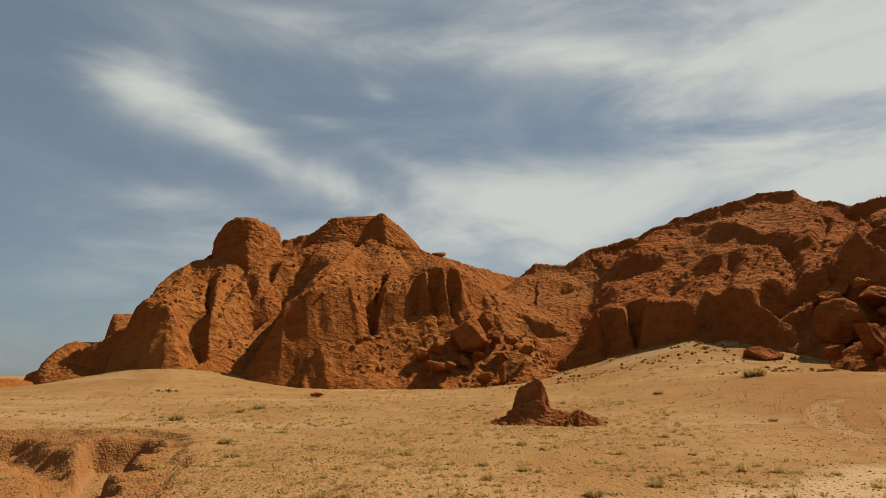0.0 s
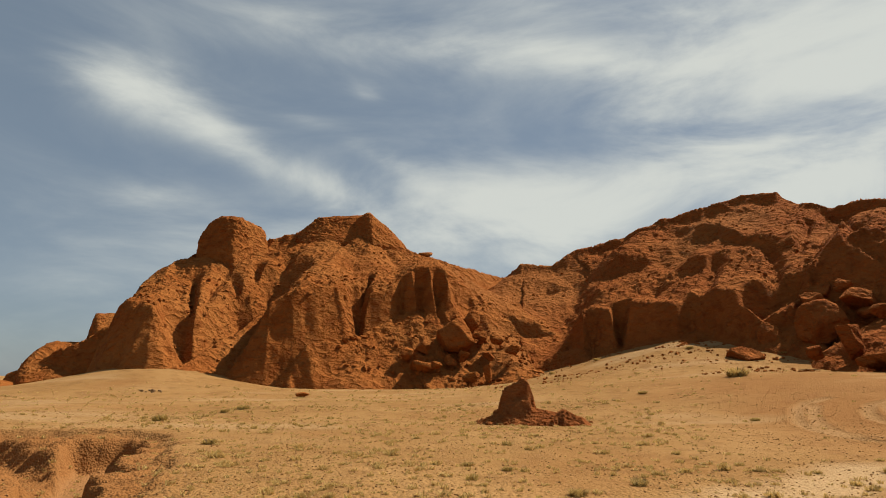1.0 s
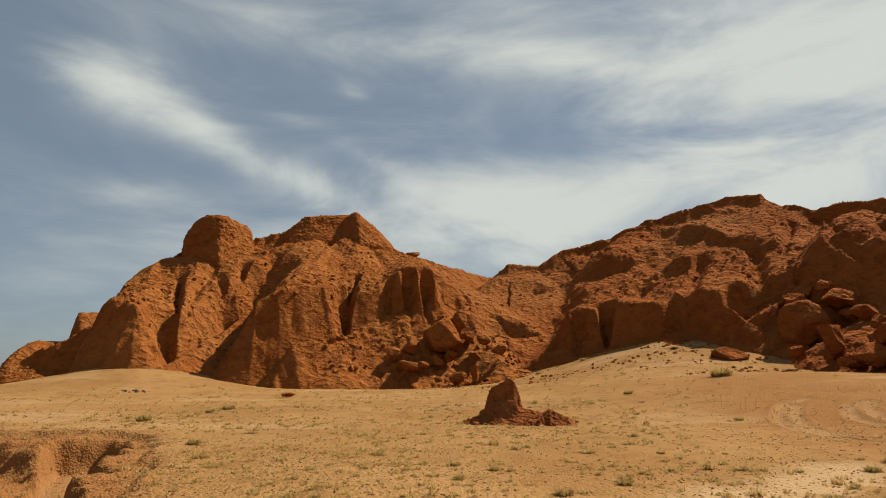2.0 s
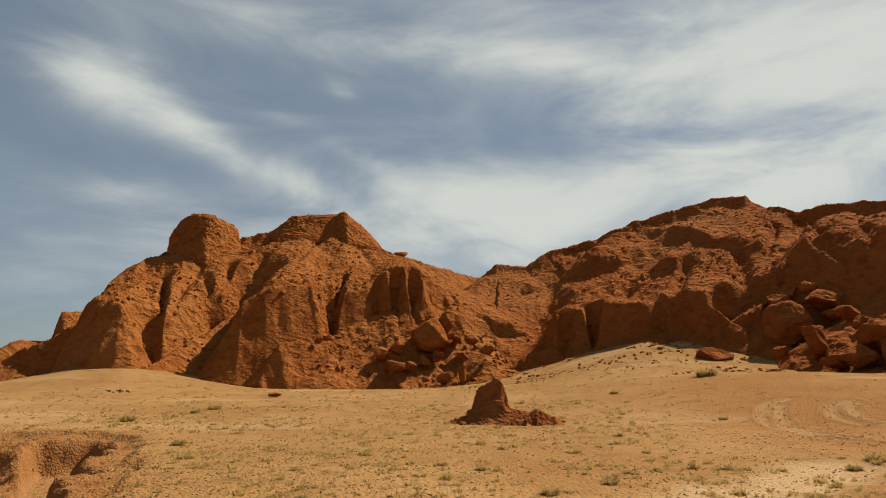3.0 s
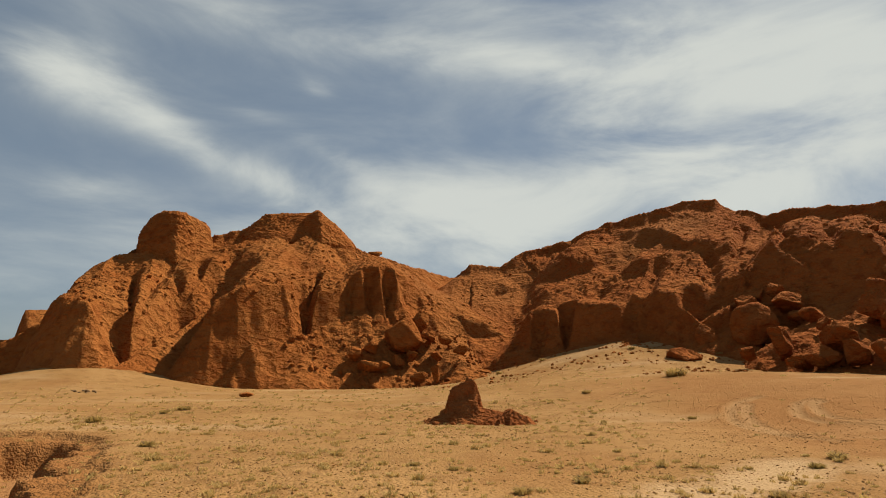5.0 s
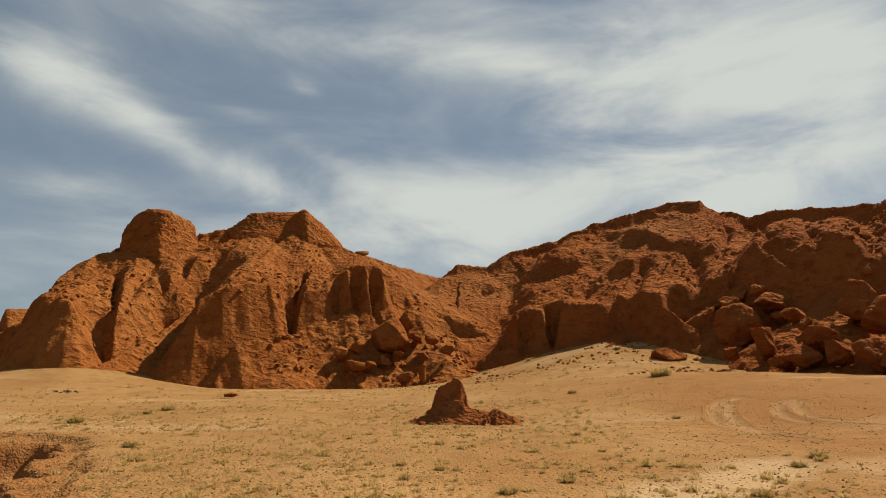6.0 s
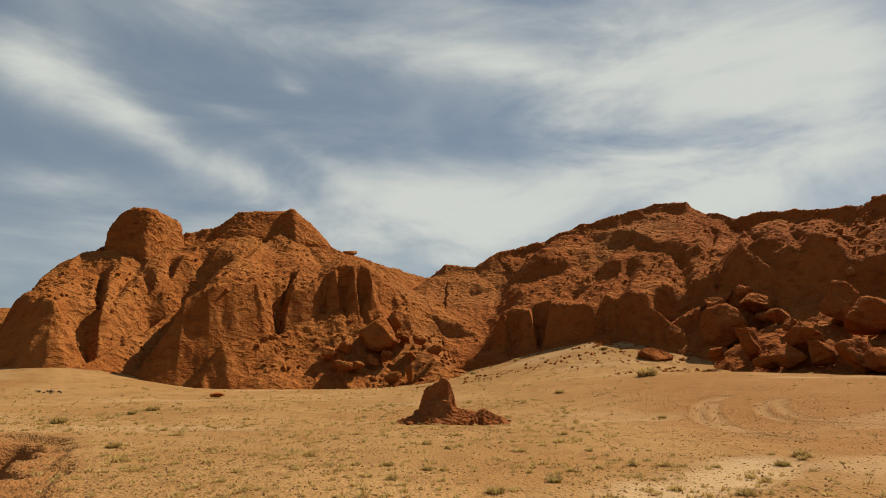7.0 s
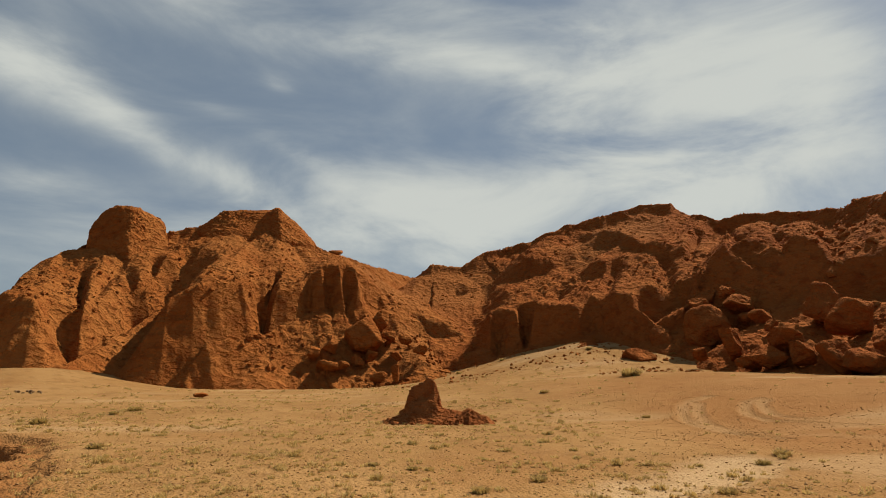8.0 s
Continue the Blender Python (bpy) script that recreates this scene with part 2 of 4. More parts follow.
class Relief:
    """A height field on a plan rectangle, grown from ridges and spurs."""

    def __init__(self, x0, x1, y0, y1, step, floor, scale=1.0):
        self.nx, self.ny = int((x1 - x0) / step) + 1, int((y1 - y0) / step) + 1
        self.x, self.y = [a.ravel() for a in np.meshgrid(np.linspace(x0, x1, self.nx), np.linspace(y0, y1, self.ny))]
        q = np.stack([self.x, self.y, np.zeros_like(self.x)], 1)
        # the plan is warped a little, so that no edge runs straight
        self.scale = k = scale
        self.wx = self.x + k * (0.45 * fbm(q / k, 5.0, 3) + 0.22 * fbm(q / k + 50, 1.5, 2))
        self.wy = self.y + k * (0.45 * fbm(q / k + 90, 5.0, 3) + 0.22 * fbm(q / k + 140, 1.5, 2))
        self.h = np.full(len(self.x), float(floor))

    def _along(self, pts, reach):
        best = np.full(len(self.x), 1e9)
        z = np.zeros(len(self.x))
        side = np.zeros(len(self.x))
        tip = np.zeros(len(self.x))
        last = len(pts) - 2
        for i, ((ax, ay, az), (bx, by, bz)) in enumerate(zip(pts[:-1], pts[1:])):
            near = ((self.x > min(ax, bx) - reach) & (self.x < max(ax, bx) + reach) &
                    (self.y > min(ay, by) - reach) & (self.y < max(ay, by) + reach))
            k = np.where(near)[0]
            dx, dy = bx - ax, by - ay
            length = math.hypot(dx, dy) + 1e-9
            t = ((self.wx[k] - ax) * dx + (self.wy[k] - ay) * dy) / length ** 2
            s = np.clip(t, 0, 1)
            ex, ey = self.wx[k] - ax - s * dx, self.wy[k] - ay - s * dy
            d = np.hypot(ex, ey)
            past = np.maximum(-t if i == 0 else 0 * t, t - 1 if i == last else 0 * t).clip(0) * length
            win = d < best[k]
            kk = k[win]
            best[kk], z[kk] = d[win], (az + s * (bz - az))[win]
            side[kk] = (smoothstep(-0.5, 0.5, (dx * ey - dy * ex) / length / (d + 0.05)) * np.exp(-past / 2 / self.scale))[win]
            tip[kk] = past[win]
        return best, z, side, tip

    def join(self, h, soft):
        a, b = self.h, h
        k = np.clip(0.5 + 0.5 * (b - a) / soft, 0, 1)
        self.h = a * (1 - k) + b * k + soft * k * (1 - k)

    def crest(self, pts, slope=0.8, cap=1.0, capw=0.8, reach=45.0, back=1.0, soft=0.6, end=0.0):
        """A long ridge: a short steep cap, then an even slope on both sides."""
        d, z, side, tip = self._along(pts, reach)
        lean = slope + (back - slope) * side
        lean = lean + np.maximum(end - lean, 0) * smoothstep(0.2, 0.9, tip / (d + 0.05))
        h = z - cap * (1 - np.exp(-(d / capw) ** 2)) - lean * d
        self.join(np.where(d < 1e8, h, -99), soft)

    def spur(self, top, foot, width, drop, power=3.0, soft=0.5, reach=16.0):
        """A rounded buttress from its upper to its lower end; it has fallen by drop at width from its spine."""
        d, z, _, _ = self._along([top, foot], reach)
        h = z - drop * (d / width) ** power
        self.join(np.where(d < 1e8, h, -99), soft)

    def step(self, pts, grade, apron=0.6, soft=0.4, front=8.0, fade=3.0):
        """A steep face carved out of the mass behind its foot, a line that runs with the mass on its left hand; grade: rise over run, for all or place by place."""
        n = len(self.x)
        best, perp, side = np.full(n, 1e9), np.zeros(n), np.ones(n)
        z, g, tip = np.zeros(n), np.ones(n), np.zeros(n)
        grades = grade if isinstance(grade, (list, tuple)) else [grade] * len(pts)
        last = len(pts) - 2
        for i, ((ax, ay, az), (bx, by, bz)) in enumerate(zip(pts[:-1], pts[1:])):
            dx, dy = bx - ax, by - ay
            length = math.hypot(dx, dy) + 1e-9
            t = ((self.wx - ax) * dx + (self.wy - ay) * dy) / length ** 2
            q = np.clip(t, 0, 1)
            ex, ey = self.wx - ax - q * dx, self.wy - ay - q * dy
            d = np.hypot(ex, ey)
            across = (dx * ey - dy * ex) / length
            past = np.maximum(-t if i == 0 else 0 * t, t - 1 if i == last else 0 * t).clip(0) * length
            win = (d < best - 1e-6) | ((d < best + 1e-6) & (np.abs(across) > np.abs(perp)))
            best[win], perp[win], side[win] = d[win], across[win], np.sign(across)[win]
            z[win], g[win] = (az + q * (bz - az))[win], (grades[i] + q * (grades[i + 1] - grades[i]))[win]
            tip[win] = past[win]
        run = best * side
        wall = z + np.where(run > 0, g * run, apron * run + 2.0 * np.maximum(-run - front, 0)) + fade * tip
        a, b = self.h, wall
        k = np.clip(0.5 + 0.5 * (a - b) / soft, 0, 1)
        self.h = a * (1 - k) + b * k - soft * k * (1 - k)

    def swell(self, amount, size, seed):
        """Broad swells and hollows."""
        q = np.stack([self.x, self.y, 0.5 * self.h], 1)
        self.h = self.h + amount * fbm(q + seed, size, 3)

    def height(self, x, y):
        i = np.clip(((x - self.x[0]) / (self.x[1] - self.x[0])).astype(int), 0, self.nx - 1)
        j = np.clip(((y - self.y[0]) / (self.y[self.nx] - self.y[0])).astype(int), 0, self.ny - 1)
        return self.h[j * self.nx + i]

    def cut(self, pts, width, depth):
        """A narrow gully along a line."""
        d, _, _, _ = self._along(pts, 8.0)
        self.h = self.h - depth * np.exp(-(d / width) ** 2)

    def mesh(self, name, material, rills=0.5, rough=0.35, seed=0, calm=()):
        q = np.stack([self.x, self.y, self.h], 1)
        # rills run down the slope, and harder beds stand out as ledges
        r = fbm(q * (1.0, 0.28, 0.35) + seed, 3.0, 4, 0.55, True)
        gy, gx = np.gradient(self.h.reshape(self.ny, self.nx), self.y[self.nx] - self.y[0], self.x[1] - self.x[0])
        grade = np.hypot(gx, gy).ravel()
        self.h = self.h + rills * (r - 0.2) * smoothstep(1.9, 0.9, grade) * smoothstep(0.05, 0.3, grade)
        self.h = self.h + np.sin(self.h * 1.9 + 1.5 * fbm(q, 9.0, 2)) * 0.07
        v = np.stack([self.x, self.y, self.h], 1)
        n = grid_normals(v, self.nx, self.ny)
        rough = rough * (0.22 + 0.78 * smoothstep(2.6, 1.3, grade))      # steep faces are smoother than the weathered slopes
        for (cx, cy, _), r in calm:
            rough *= 1 - 0.72 * np.exp(-(((self.x - cx) ** 2 + (self.y - cy) ** 2) / r ** 2) ** 2)
        v = v + n * (rough * self.scale * crust(v / self.scale + seed))[:, None]
        n = grid_normals(v, self.nx, self.ny)
        v = v + n * (0.45 * rough * self.scale * perlin(v / 0.6 / self.scale + seed) * np.abs(perlin(v / 1.7 / self.scale)) * 3)[:, None]
        me = mesh_from(name, v, grid_faces(self.nx, self.ny), material)
        # the tint follows the calm patches, with a ragged edge
        calm_tint = np.zeros(len(v))
        edge = 2.5 * fbm(v, 5.0, 3) + 1.2 * fbm(v + 31, 1.2, 3)
        for (cx, cy, _), r in calm:
            calm_tint = np.maximum(calm_tint, smoothstep(1.25 * r, 0.5 * r, np.hypot(self.x - cx, self.y - cy) + edge))
        me.attributes.new("calm_tint", "FLOAT", "POINT").data.foreach_set("value", calm_tint.astype(np.float32))
        return me


# ---------------------------------------------------------------- ground
def line_distance(x, y, pts):
    """Distance in plan to a line of places, and the share of its length."""
    best, share = np.full(len(x), 1e9), np.zeros(len(x))
    for i, (a, b) in enumerate(zip(pts[:-1], pts[1:])):
        dx, dy = b[0] - a[0], b[1] - a[1]
        s = np.clip(((x - a[0]) * dx + (y - a[1]) * dy) / (dx * dx + dy * dy + 1e-9), 0, 1)
        d = np.hypot(x - a[0] - s * dx, y - a[1] - s * dy)
        win = d < best
        best[win], share[win] = d[win], ((i + s) / (len(pts) - 1))[win]
    return best, share


WASH = [(-4.78, 7.92, 0.00), (-5.74, 10.07, 0.00), (-6.76, 12.24, 0.00), (-7.64, 14.58, 0.00), (-8.67, 17.39, 0.00)]
WASH_ARM = [(-6.76, 12.24, 0.00), (-8.51, 14.33, 0.00), (-10.57, 16.41, 0.00), (-12.67, 17.93, 0.00)]
RUTS = [[(16.78, 26.36, 0.77), (15.35, 25.61, 0.58), (14.30, 24.41, 0.41), (12.85, 21.93, 0.18), (11.94, 19.54, 0.05), (11.38, 16.59, 0.00), (11.59, 14.99, 0.00)],
        [(15.32, 24.89, 0.52), (14.08, 23.10, 0.31), (12.68, 20.32, 0.10), (12.09, 18.39, 0.03), (12.10, 16.69, 0.00)],
        [(18.12, 24.55, 0.71), (17.10, 24.15, 0.60), (15.96, 22.80, 0.40), (15.03, 21.19, 0.24), (14.72, 19.67, 0.14), (15.44, 18.46, 0.11), (16.61, 17.73, 0.11)],
        [(17.93, 23.98, 0.65), (17.33, 23.67, 0.57), (16.25, 21.86, 0.35), (15.56, 20.38, 0.21), (16.08, 19.20, 0.17)]]
PALE = [(4.18, 8.46, 0.00), (4.93, 9.08, 0.00), (5.65, 9.56, 0.00), (6.70, 10.32, 0.00), (8.01, 11.60, 0.00)]


def land(x, y):
    """Height of the ground with its wash, ruts and small relief, and how bare and how dusty it is."""
    q = np.stack([x, y, np.zeros_like(x)], 1)
    r = np.hypot(x, y)
    h = ground_height(x, y) + 0.20 * fbm(q, 9.0, 3) * smoothstep(9, 22, r)
    wob = 0.35 * fbm(q, 1.2, 3) + 0.15 * fbm(q + 30, 0.4, 3)
    d1, s1 = line_distance(x, y, WASH)
    d2, s2 = line_distance(x, y, WASH_ARM)
    e1 = smoothstep(1.0, 0.55, (d1 + wob * 1.1) / (0.32 + 0.80 * s1))
    e2 = smoothstep(1.2, 0.4, d2 + wob * 1.6) * 0.7
    dig = np.maximum(e1, e2)
    near, _ = line_distance(x, y, WASH + WASH_ARM[::-1])
    rag = smoothstep(2.6, 0.8, near + 2.0 * wob) * smoothstep(-2.8, -4.2, x)
    rough = np.zeros(len(x))
    k = rag > 0.01
    rough[k] = crust(q[k] * (1.3, 1.3, 1.0))
    bank = np.clip(0.30 * rag + 1.0 * dig + 0.22 * rough * rag, 0, 1.6)
    steps = np.floor(bank * 5) / 5 + smoothstep(0.65, 1.0, bank * 5 - np.floor(bank * 5)) / 5
    h = h - 0.85 * steps + 0.34 * rough * rag * (1 - smoothstep(0.8, 1.0, dig))
    h = h + 0.035 * fbm(q, 1.3, 3) + 0.014 * fbm(q, 0.3, 3)
    bare = np.clip(rag * 1.1 + dig * 0.6, 0, 1)
    dust = dig * smoothstep(0.8, 1.0, dig) * 0.2
    for pts in RUTS:
        d, _ = line_distance(x, y, pts)
        d = d + 0.05 * fbm(q, 0.7, 2)
        h = h - 0.035 * np.exp(-(d / 0.20) ** 4) + 0.045 * np.exp(-((d - 0.36) / 0.12) ** 2)
        dust = np.maximum(dust, 0.30 * np.exp(-(d / 0.26) ** 4))
    d, _ = line_distance(x, y, PALE)
    pale = smoothstep(1.1, 0.35, d + 1.3 * wob)
    h = h - 0.05 * pale
    dust = np.maximum(dust, pale)
    bare = np.maximum(bare, 0.55 * smoothstep(0.05, 0.45, fbm(q + 70, 5.0, 3)) * 0.5)
    dust = np.maximum(dust, 0.5 * smoothstep(0.1, 0.5, fbm(q * (0.5, 1.6, 1) + 170, 6.0, 3)))
    plain = smoothstep(4, 13, x - 0.12 * y + 5 * fbm(q + 300, 9.0, 3)) * smoothstep(44, 30, y)
    bare = np.maximum(bare, 0.62 * plain * (1 - dust))
    far = smoothstep(95, 400, r)
    return h * (1 - far) - 1.0 * far, bare, dust


xs = np.sinh(np.linspace(-1, 1, 700) * 2.9) / np.sinh(2.9) * 62 + 3
xs = np.concatenate([[-4000, -1500, -600, -250, -120], xs, [130, 260, 600, 1500, 4000]])
ys = np.concatenate([[-4000, -1500, -500, -200, -80, -30, -10, 0, 3, 5], np.geomspace(6.5, 72, 560), [80, 95, 130, 200, 350, 700, 1500, 4000]])
gx, gy = [a.ravel() for a in np.meshgrid(xs, ys)]
gh, bare, dust = land(gx, gy)
ground_mesh = mesh_from("ground", np.stack([gx, gy, gh], 1), grid_faces(len(xs), len(ys)), SAND)
for name, values in (("bare", bare), ("dust", dust)):
    ground_mesh.attributes.new(name, "FLOAT", "POINT").data.foreach_set("value", values.astype(np.float32))
ground = tagged(new("ground", ground_mesh), "dry pale orange desert sand strewn with pebbles", "ground", kind="structure")


def height_at(x, y):
    return float(land(np.array([x], float), np.array([y], float))[0][0])


# ---------------------------------------------------------------- the cliff beside the plain
left = Relief(-50, 24, 44, 99, 0.105, -3)
left.crest([(-30.07, 60.99, 2.96), (-29.39, 61.32, 5.60), (-28.89, 62.66, 7.97), (-28.42, 65.07, 10.49), (-29.25, 70.15, 13.82), (-28.45, 74.77, 16.19), (-24.78, 77.12, 17.25), (-21.10, 79.24, 19.21), (-17.25, 80.17, 20.04)],
           slope=1.0, cap=0.5, end=2.6)
left.crest([(-17.25, 80.17, 20.04), (-14.97, 80.62, 21.40), (-14.31, 79.73, 22.03), (-10.92, 80.26, 22.26), (-8.14, 79.58, 22.64), (-6.32, 79.75, 21.21),
            (-2.88, 78.95, 17.84), (-0.88, 79.00, 16.87), (1.20, 79.99, 16.54), (5.15, 83.84, 16.24), (8.81, 89.57, 16.41), (12.18, 95.22, 16.91)],
           slope=0.98, cap=0.8)
# the long slope below the summits
left.crest([(-28.83, 71.40, 14.71), (-25.82, 72.12, 15.61), (-19.62, 74.04, 16.28), (-15.78, 75.37, 17.13)], slope=0.60, cap=0.3, back=0.05, soft=1.0)
left.crest([(-16.10, 75.50, 17.45), (-12.33, 75.60, 18.06), (-7.93, 75.59, 17.92), (-2.80, 76.95, 16.69), (1.20, 78.50, 16.00)], slope=0.55, cap=0.3, back=0.05, soft=1.0)
left.crest([(2.84, 73.95, 14.28), (5.29, 69.80, 10.87), (6.68, 65.66, 7.31)], slope=1.0, cap=0.4, back=0.9, soft=0.8)
left.spur((-29.37, 67.92, 11.96), (-24.60, 55.27, 7.80), 4.2, 3.0, 2.2, 0.8)        # whaleback at the end of the cliff
left.spur((-24.62, 69.78, 13.92), (-21.79, 59.11, 8.29), 2.6, 2.0, 2.0, 0.6)
left.spur((-22.17, 71.65, 14.50), (-19.70, 64.56, 9.83), 2.0, 1.6, 2.0, 0.6)
left.spur((-12.83, 75.92, 17.74), (-10.80, 58.41, 9.89), 5.6, 3.4, 2.4, 0.9)        # great central buttress
left.spur((-0.27, 77.00, 16.20), (-0.21, 64.20, 12.80), 3.6, 1.6, 2.4, 0.6)
left.swell(0.35, 6.0, 40.0)
# hollows that part the buttresses
left.cut([(-25.59, 67.30, 13.14), (-23.45, 61.69, 10.50), (-22.57, 59.36, 8.57), (-22.16, 56.83, 6.01), (-21.96, 55.84, 3.08)], 0.40, 1.3)
left.cut([(-21.56, 67.65, 12.78), (-20.18, 64.94, 10.16), (-20.19, 62.31, 8.13), (-20.43, 59.59, 5.47)], 0.50, 1.0)
left.cut([(-19.56, 70.33, 13.79), (-19.01, 65.81, 9.41), (-18.89, 63.24, 6.01)], 0.55, 1.3)
left.cut([(-16.92, 72.04, 15.14), (-16.28, 67.57, 11.50), (-16.38, 64.97, 7.60)], 0.9, 1.6)
left.cut([(-22.96, 70.35, 13.73), (-22.25, 63.73, 10.25), (-21.37, 59.26, 7.00)], 0.4, 0.5)
left.cut([(-6.18, 65.71, 11.98), (-6.75, 62.64, 10.21), (-6.71, 60.43, 5.65)], 0.26, 2.2)
left.cut([(-9.88, 79.39, 20.06), (-10.97, 75.20, 16.92)], 0.7, 0.8)
left.cut([(-6.83, 78.70, 17.73), (-3.54, 71.91, 14.36)], 0.6, 0.5)
# the foot of the steep front, round each buttress and into each cleft
foot = [(-36.99, 75.42, 4.14), (-30.33, 56.36, 1.82), (-28.04, 53.61, 1.59), (-25.36, 51.72, 1.59), (-23.41, 51.97, 2.13), (-22.07, 52.77, 2.50), (-21.67, 54.45, 2.86), (-22.28, 56.78, 3.11), (-21.02, 55.77, 3.28), (-20.35, 57.51, 4.23), (-19.49, 60.75, 5.03),
           (-19.17, 63.36, 5.63), (-17.88, 63.95, 6.63), (-16.83, 66.09, 7.70), (-16.97, 61.19, 5.18), (-17.41, 57.42, 2.71), (-17.72, 54.39, 0.88), (-16.39, 53.55, 0.67), (-14.11, 53.57, 0.40), (-11.55, 54.39, 0.38)]
foot_beyond = [(-9.36, 56.13, 1.89), (-7.51, 58.12, 3.94), (-6.93, 59.80, 5.07), (-6.89, 61.62, 5.51), (-6.46, 60.25, 5.31), (-4.39, 61.44, 6.40), (-3.36, 62.31, 7.15), (-2.98, 63.53, 7.84),
           (-2.39, 62.85, 7.95), (-1.36, 62.69, 8.00), (-0.98, 63.69, 8.05), (-0.22, 62.90, 7.81), (0.64, 62.70, 7.45), (1.00, 64.09, 7.59), (1.74, 63.28, 7.81), (2.50, 63.75, 8.39), (2.94, 65.93, 9.11), (4.22, 65.86, 7.91), (6.36, 64.19, 6.31), (8.55, 67.46, 8.11)]
left.step(foot + foot_beyond,
          [3.2, 2.8, 2.4, 2.0, 1.9, 1.6, 1.7, 2.2, 2.4, 2.4, 2.4, 2.8, 2.4, 1.5, 1.45, 1.45, 1.7, 2.2, 2.8, 3.4,
           3.6, 3.8, 4.0, 4.0, 5.0, 5.0, 5.0, 5.0, 5.5, 5.5, 5.5, 5.5, 5.5, 5.5, 5.5, 4.0, 2.0, 1.2, 1.1, 1.0], 1.2, 0.8, 20.0)
# fans and aprons of debris
left.crest([(-16.88, 65.87, 8.38), (-17.92, 63.00, 6.95), (-19.04, 60.06, 5.30), (-20.47, 55.12, 3.07), (-22.43, 51.31, 1.65)], slope=0.55, cap=0.2, back=0.6, soft=0.4)
left.crest([(-11.88, 54.32, 2.11), (-10.78, 55.26, 4.19), (-9.08, 56.58, 4.56), (-7.04, 58.48, 5.04)], slope=1.7, cap=0.2, back=0.3, soft=0.4)
left.crest([(-7.08, 58.78, 5.06), (-4.98, 60.70, 6.22), (-2.92, 62.33, 7.49), (0.48, 62.60, 6.65), (3.91, 62.68, 6.00), (6.83, 63.13, 5.49)], slope=0.88, cap=0.2, back=0.3, soft=0.4)
left.spur((1.38, 64.19, 9.60), (1.72, 62.38, 6.87), 1.1, 2.0, 1.5, 0.3)
left.spur((-2.88, 62.93, 5.29), (-4.68, 59.01, 1.67), 2.0, 2.0, 1.6)
left.spur((2.60, 65.95, 7.90), (0.79, 59.49, 2.73), 4.2, 2.8, 1.4)
left.spur((6.51, 65.68, 7.01), (8.37, 57.90, 2.58), 3.6, 2.0, 1.3)
cliff_left = tagged(new("rock_cliff"), "weathered red sandstone cliff with rounded buttresses above scree", "cliff", kind="structure")
part("slope", left.mesh("slope", ROCK, 0.30, 0.30, 0.0, (((5.85, 72.76, 11.94), 5.0), ((7.6, 61.5, 4.5), 4.0))), cliff_left)
part("knob", hewn("knob", [(-27.78, 72.35, 15.59), (-27.89, 73.91, 18.22), (-27.39, 74.10, 19.81), (-26.41, 73.92, 20.48), (-24.68, 72.94, 20.68), (-23.06, 72.42, 20.30), (-22.18, 74.26, 19.83), (-21.44, 75.52, 19.60), (-20.94, 77.21, 19.88), (-20.25, 76.88, 17.08),
                           (-21.20, 73.50, 15.82), (-22.58, 70.26, 15.40), (-25.22, 71.16, 15.40), (-23.40, 71.47, 18.56), (-27.71, 79.30, 21.94), (-24.89, 80.23, 22.11), (-22.25, 81.00, 20.62), (-29.76, 78.55, 18.25)], ROCK, 6, 26.0, 0.55, 2), cliff_left)
part("peak", hewn("peak", [(-17.68, 79.56, 19.70), (-14.83, 80.04, 22.27), (-10.92, 80.26, 22.26), (-8.54, 80.55, 22.73), (-8.08, 76.98, 18.30), (-16.13, 76.93, 18.12), (-12.29, 76.22, 18.34),
                           (-15.55, 86.61, 23.97), (-8.75, 85.55, 24.13), (-19.24, 85.87, 20.61), (-7.55, 85.67, 20.19)], ROCK, 6, 34.0, 0.32, 3), cliff_left)
part("prow", hewn("prow", [(-7.96, 78.50, 22.73), (-9.61, 79.42, 22.20), (-10.58, 78.29, 19.33), (-7.02, 74.87, 17.99), (-3.07, 78.14, 17.82), (-5.84, 79.39, 21.12), (-8.76, 85.55, 24.47), (-3.13, 85.94, 19.44), (-11.51, 85.23, 20.49)],
                  ROCK, 6, 26.0, 0.30, 6), cliff_left)
part("stone", rock_mesh("stone", (0.45, 0.4, 0.5), 8, ROCK, 3), cliff_left).location = (-22.15, 78.43, 20.38)
part("stone", rock_mesh("stone", (0.7, 0.6, 0.5), 9, ROCK, 3), cliff_left).location = (-0.36, 78.50, 17.08)
part("fin", hewn("fin", [(-4.77, 60.01, 4.78), (-3.79, 61.28, 5.29), (-2.35, 63.46, 5.78), (-6.74, 58.61, 0.19), (-5.10, 57.37, 0.22), (-2.52, 57.74, 0.92), (-0.97, 59.49, 2.98), (-7.41, 62.56, 2.48)], ROCK, 6, 34.0, 0.17, 4), cliff_left)
part("fin", hewn("fin", [(-3.12, 61.92, 7.28), (-1.33, 61.99, 7.36), (0.16, 61.50, 5.78), (-2.71, 59.94, 4.15), (-1.20, 59.59, 3.93), (0.51, 62.00, 4.70), (-3.15, 63.92, 5.34), (-0.07, 65.00, 6.01)], ROCK, 5, 20.0, 0.13, 5), cliff_left)

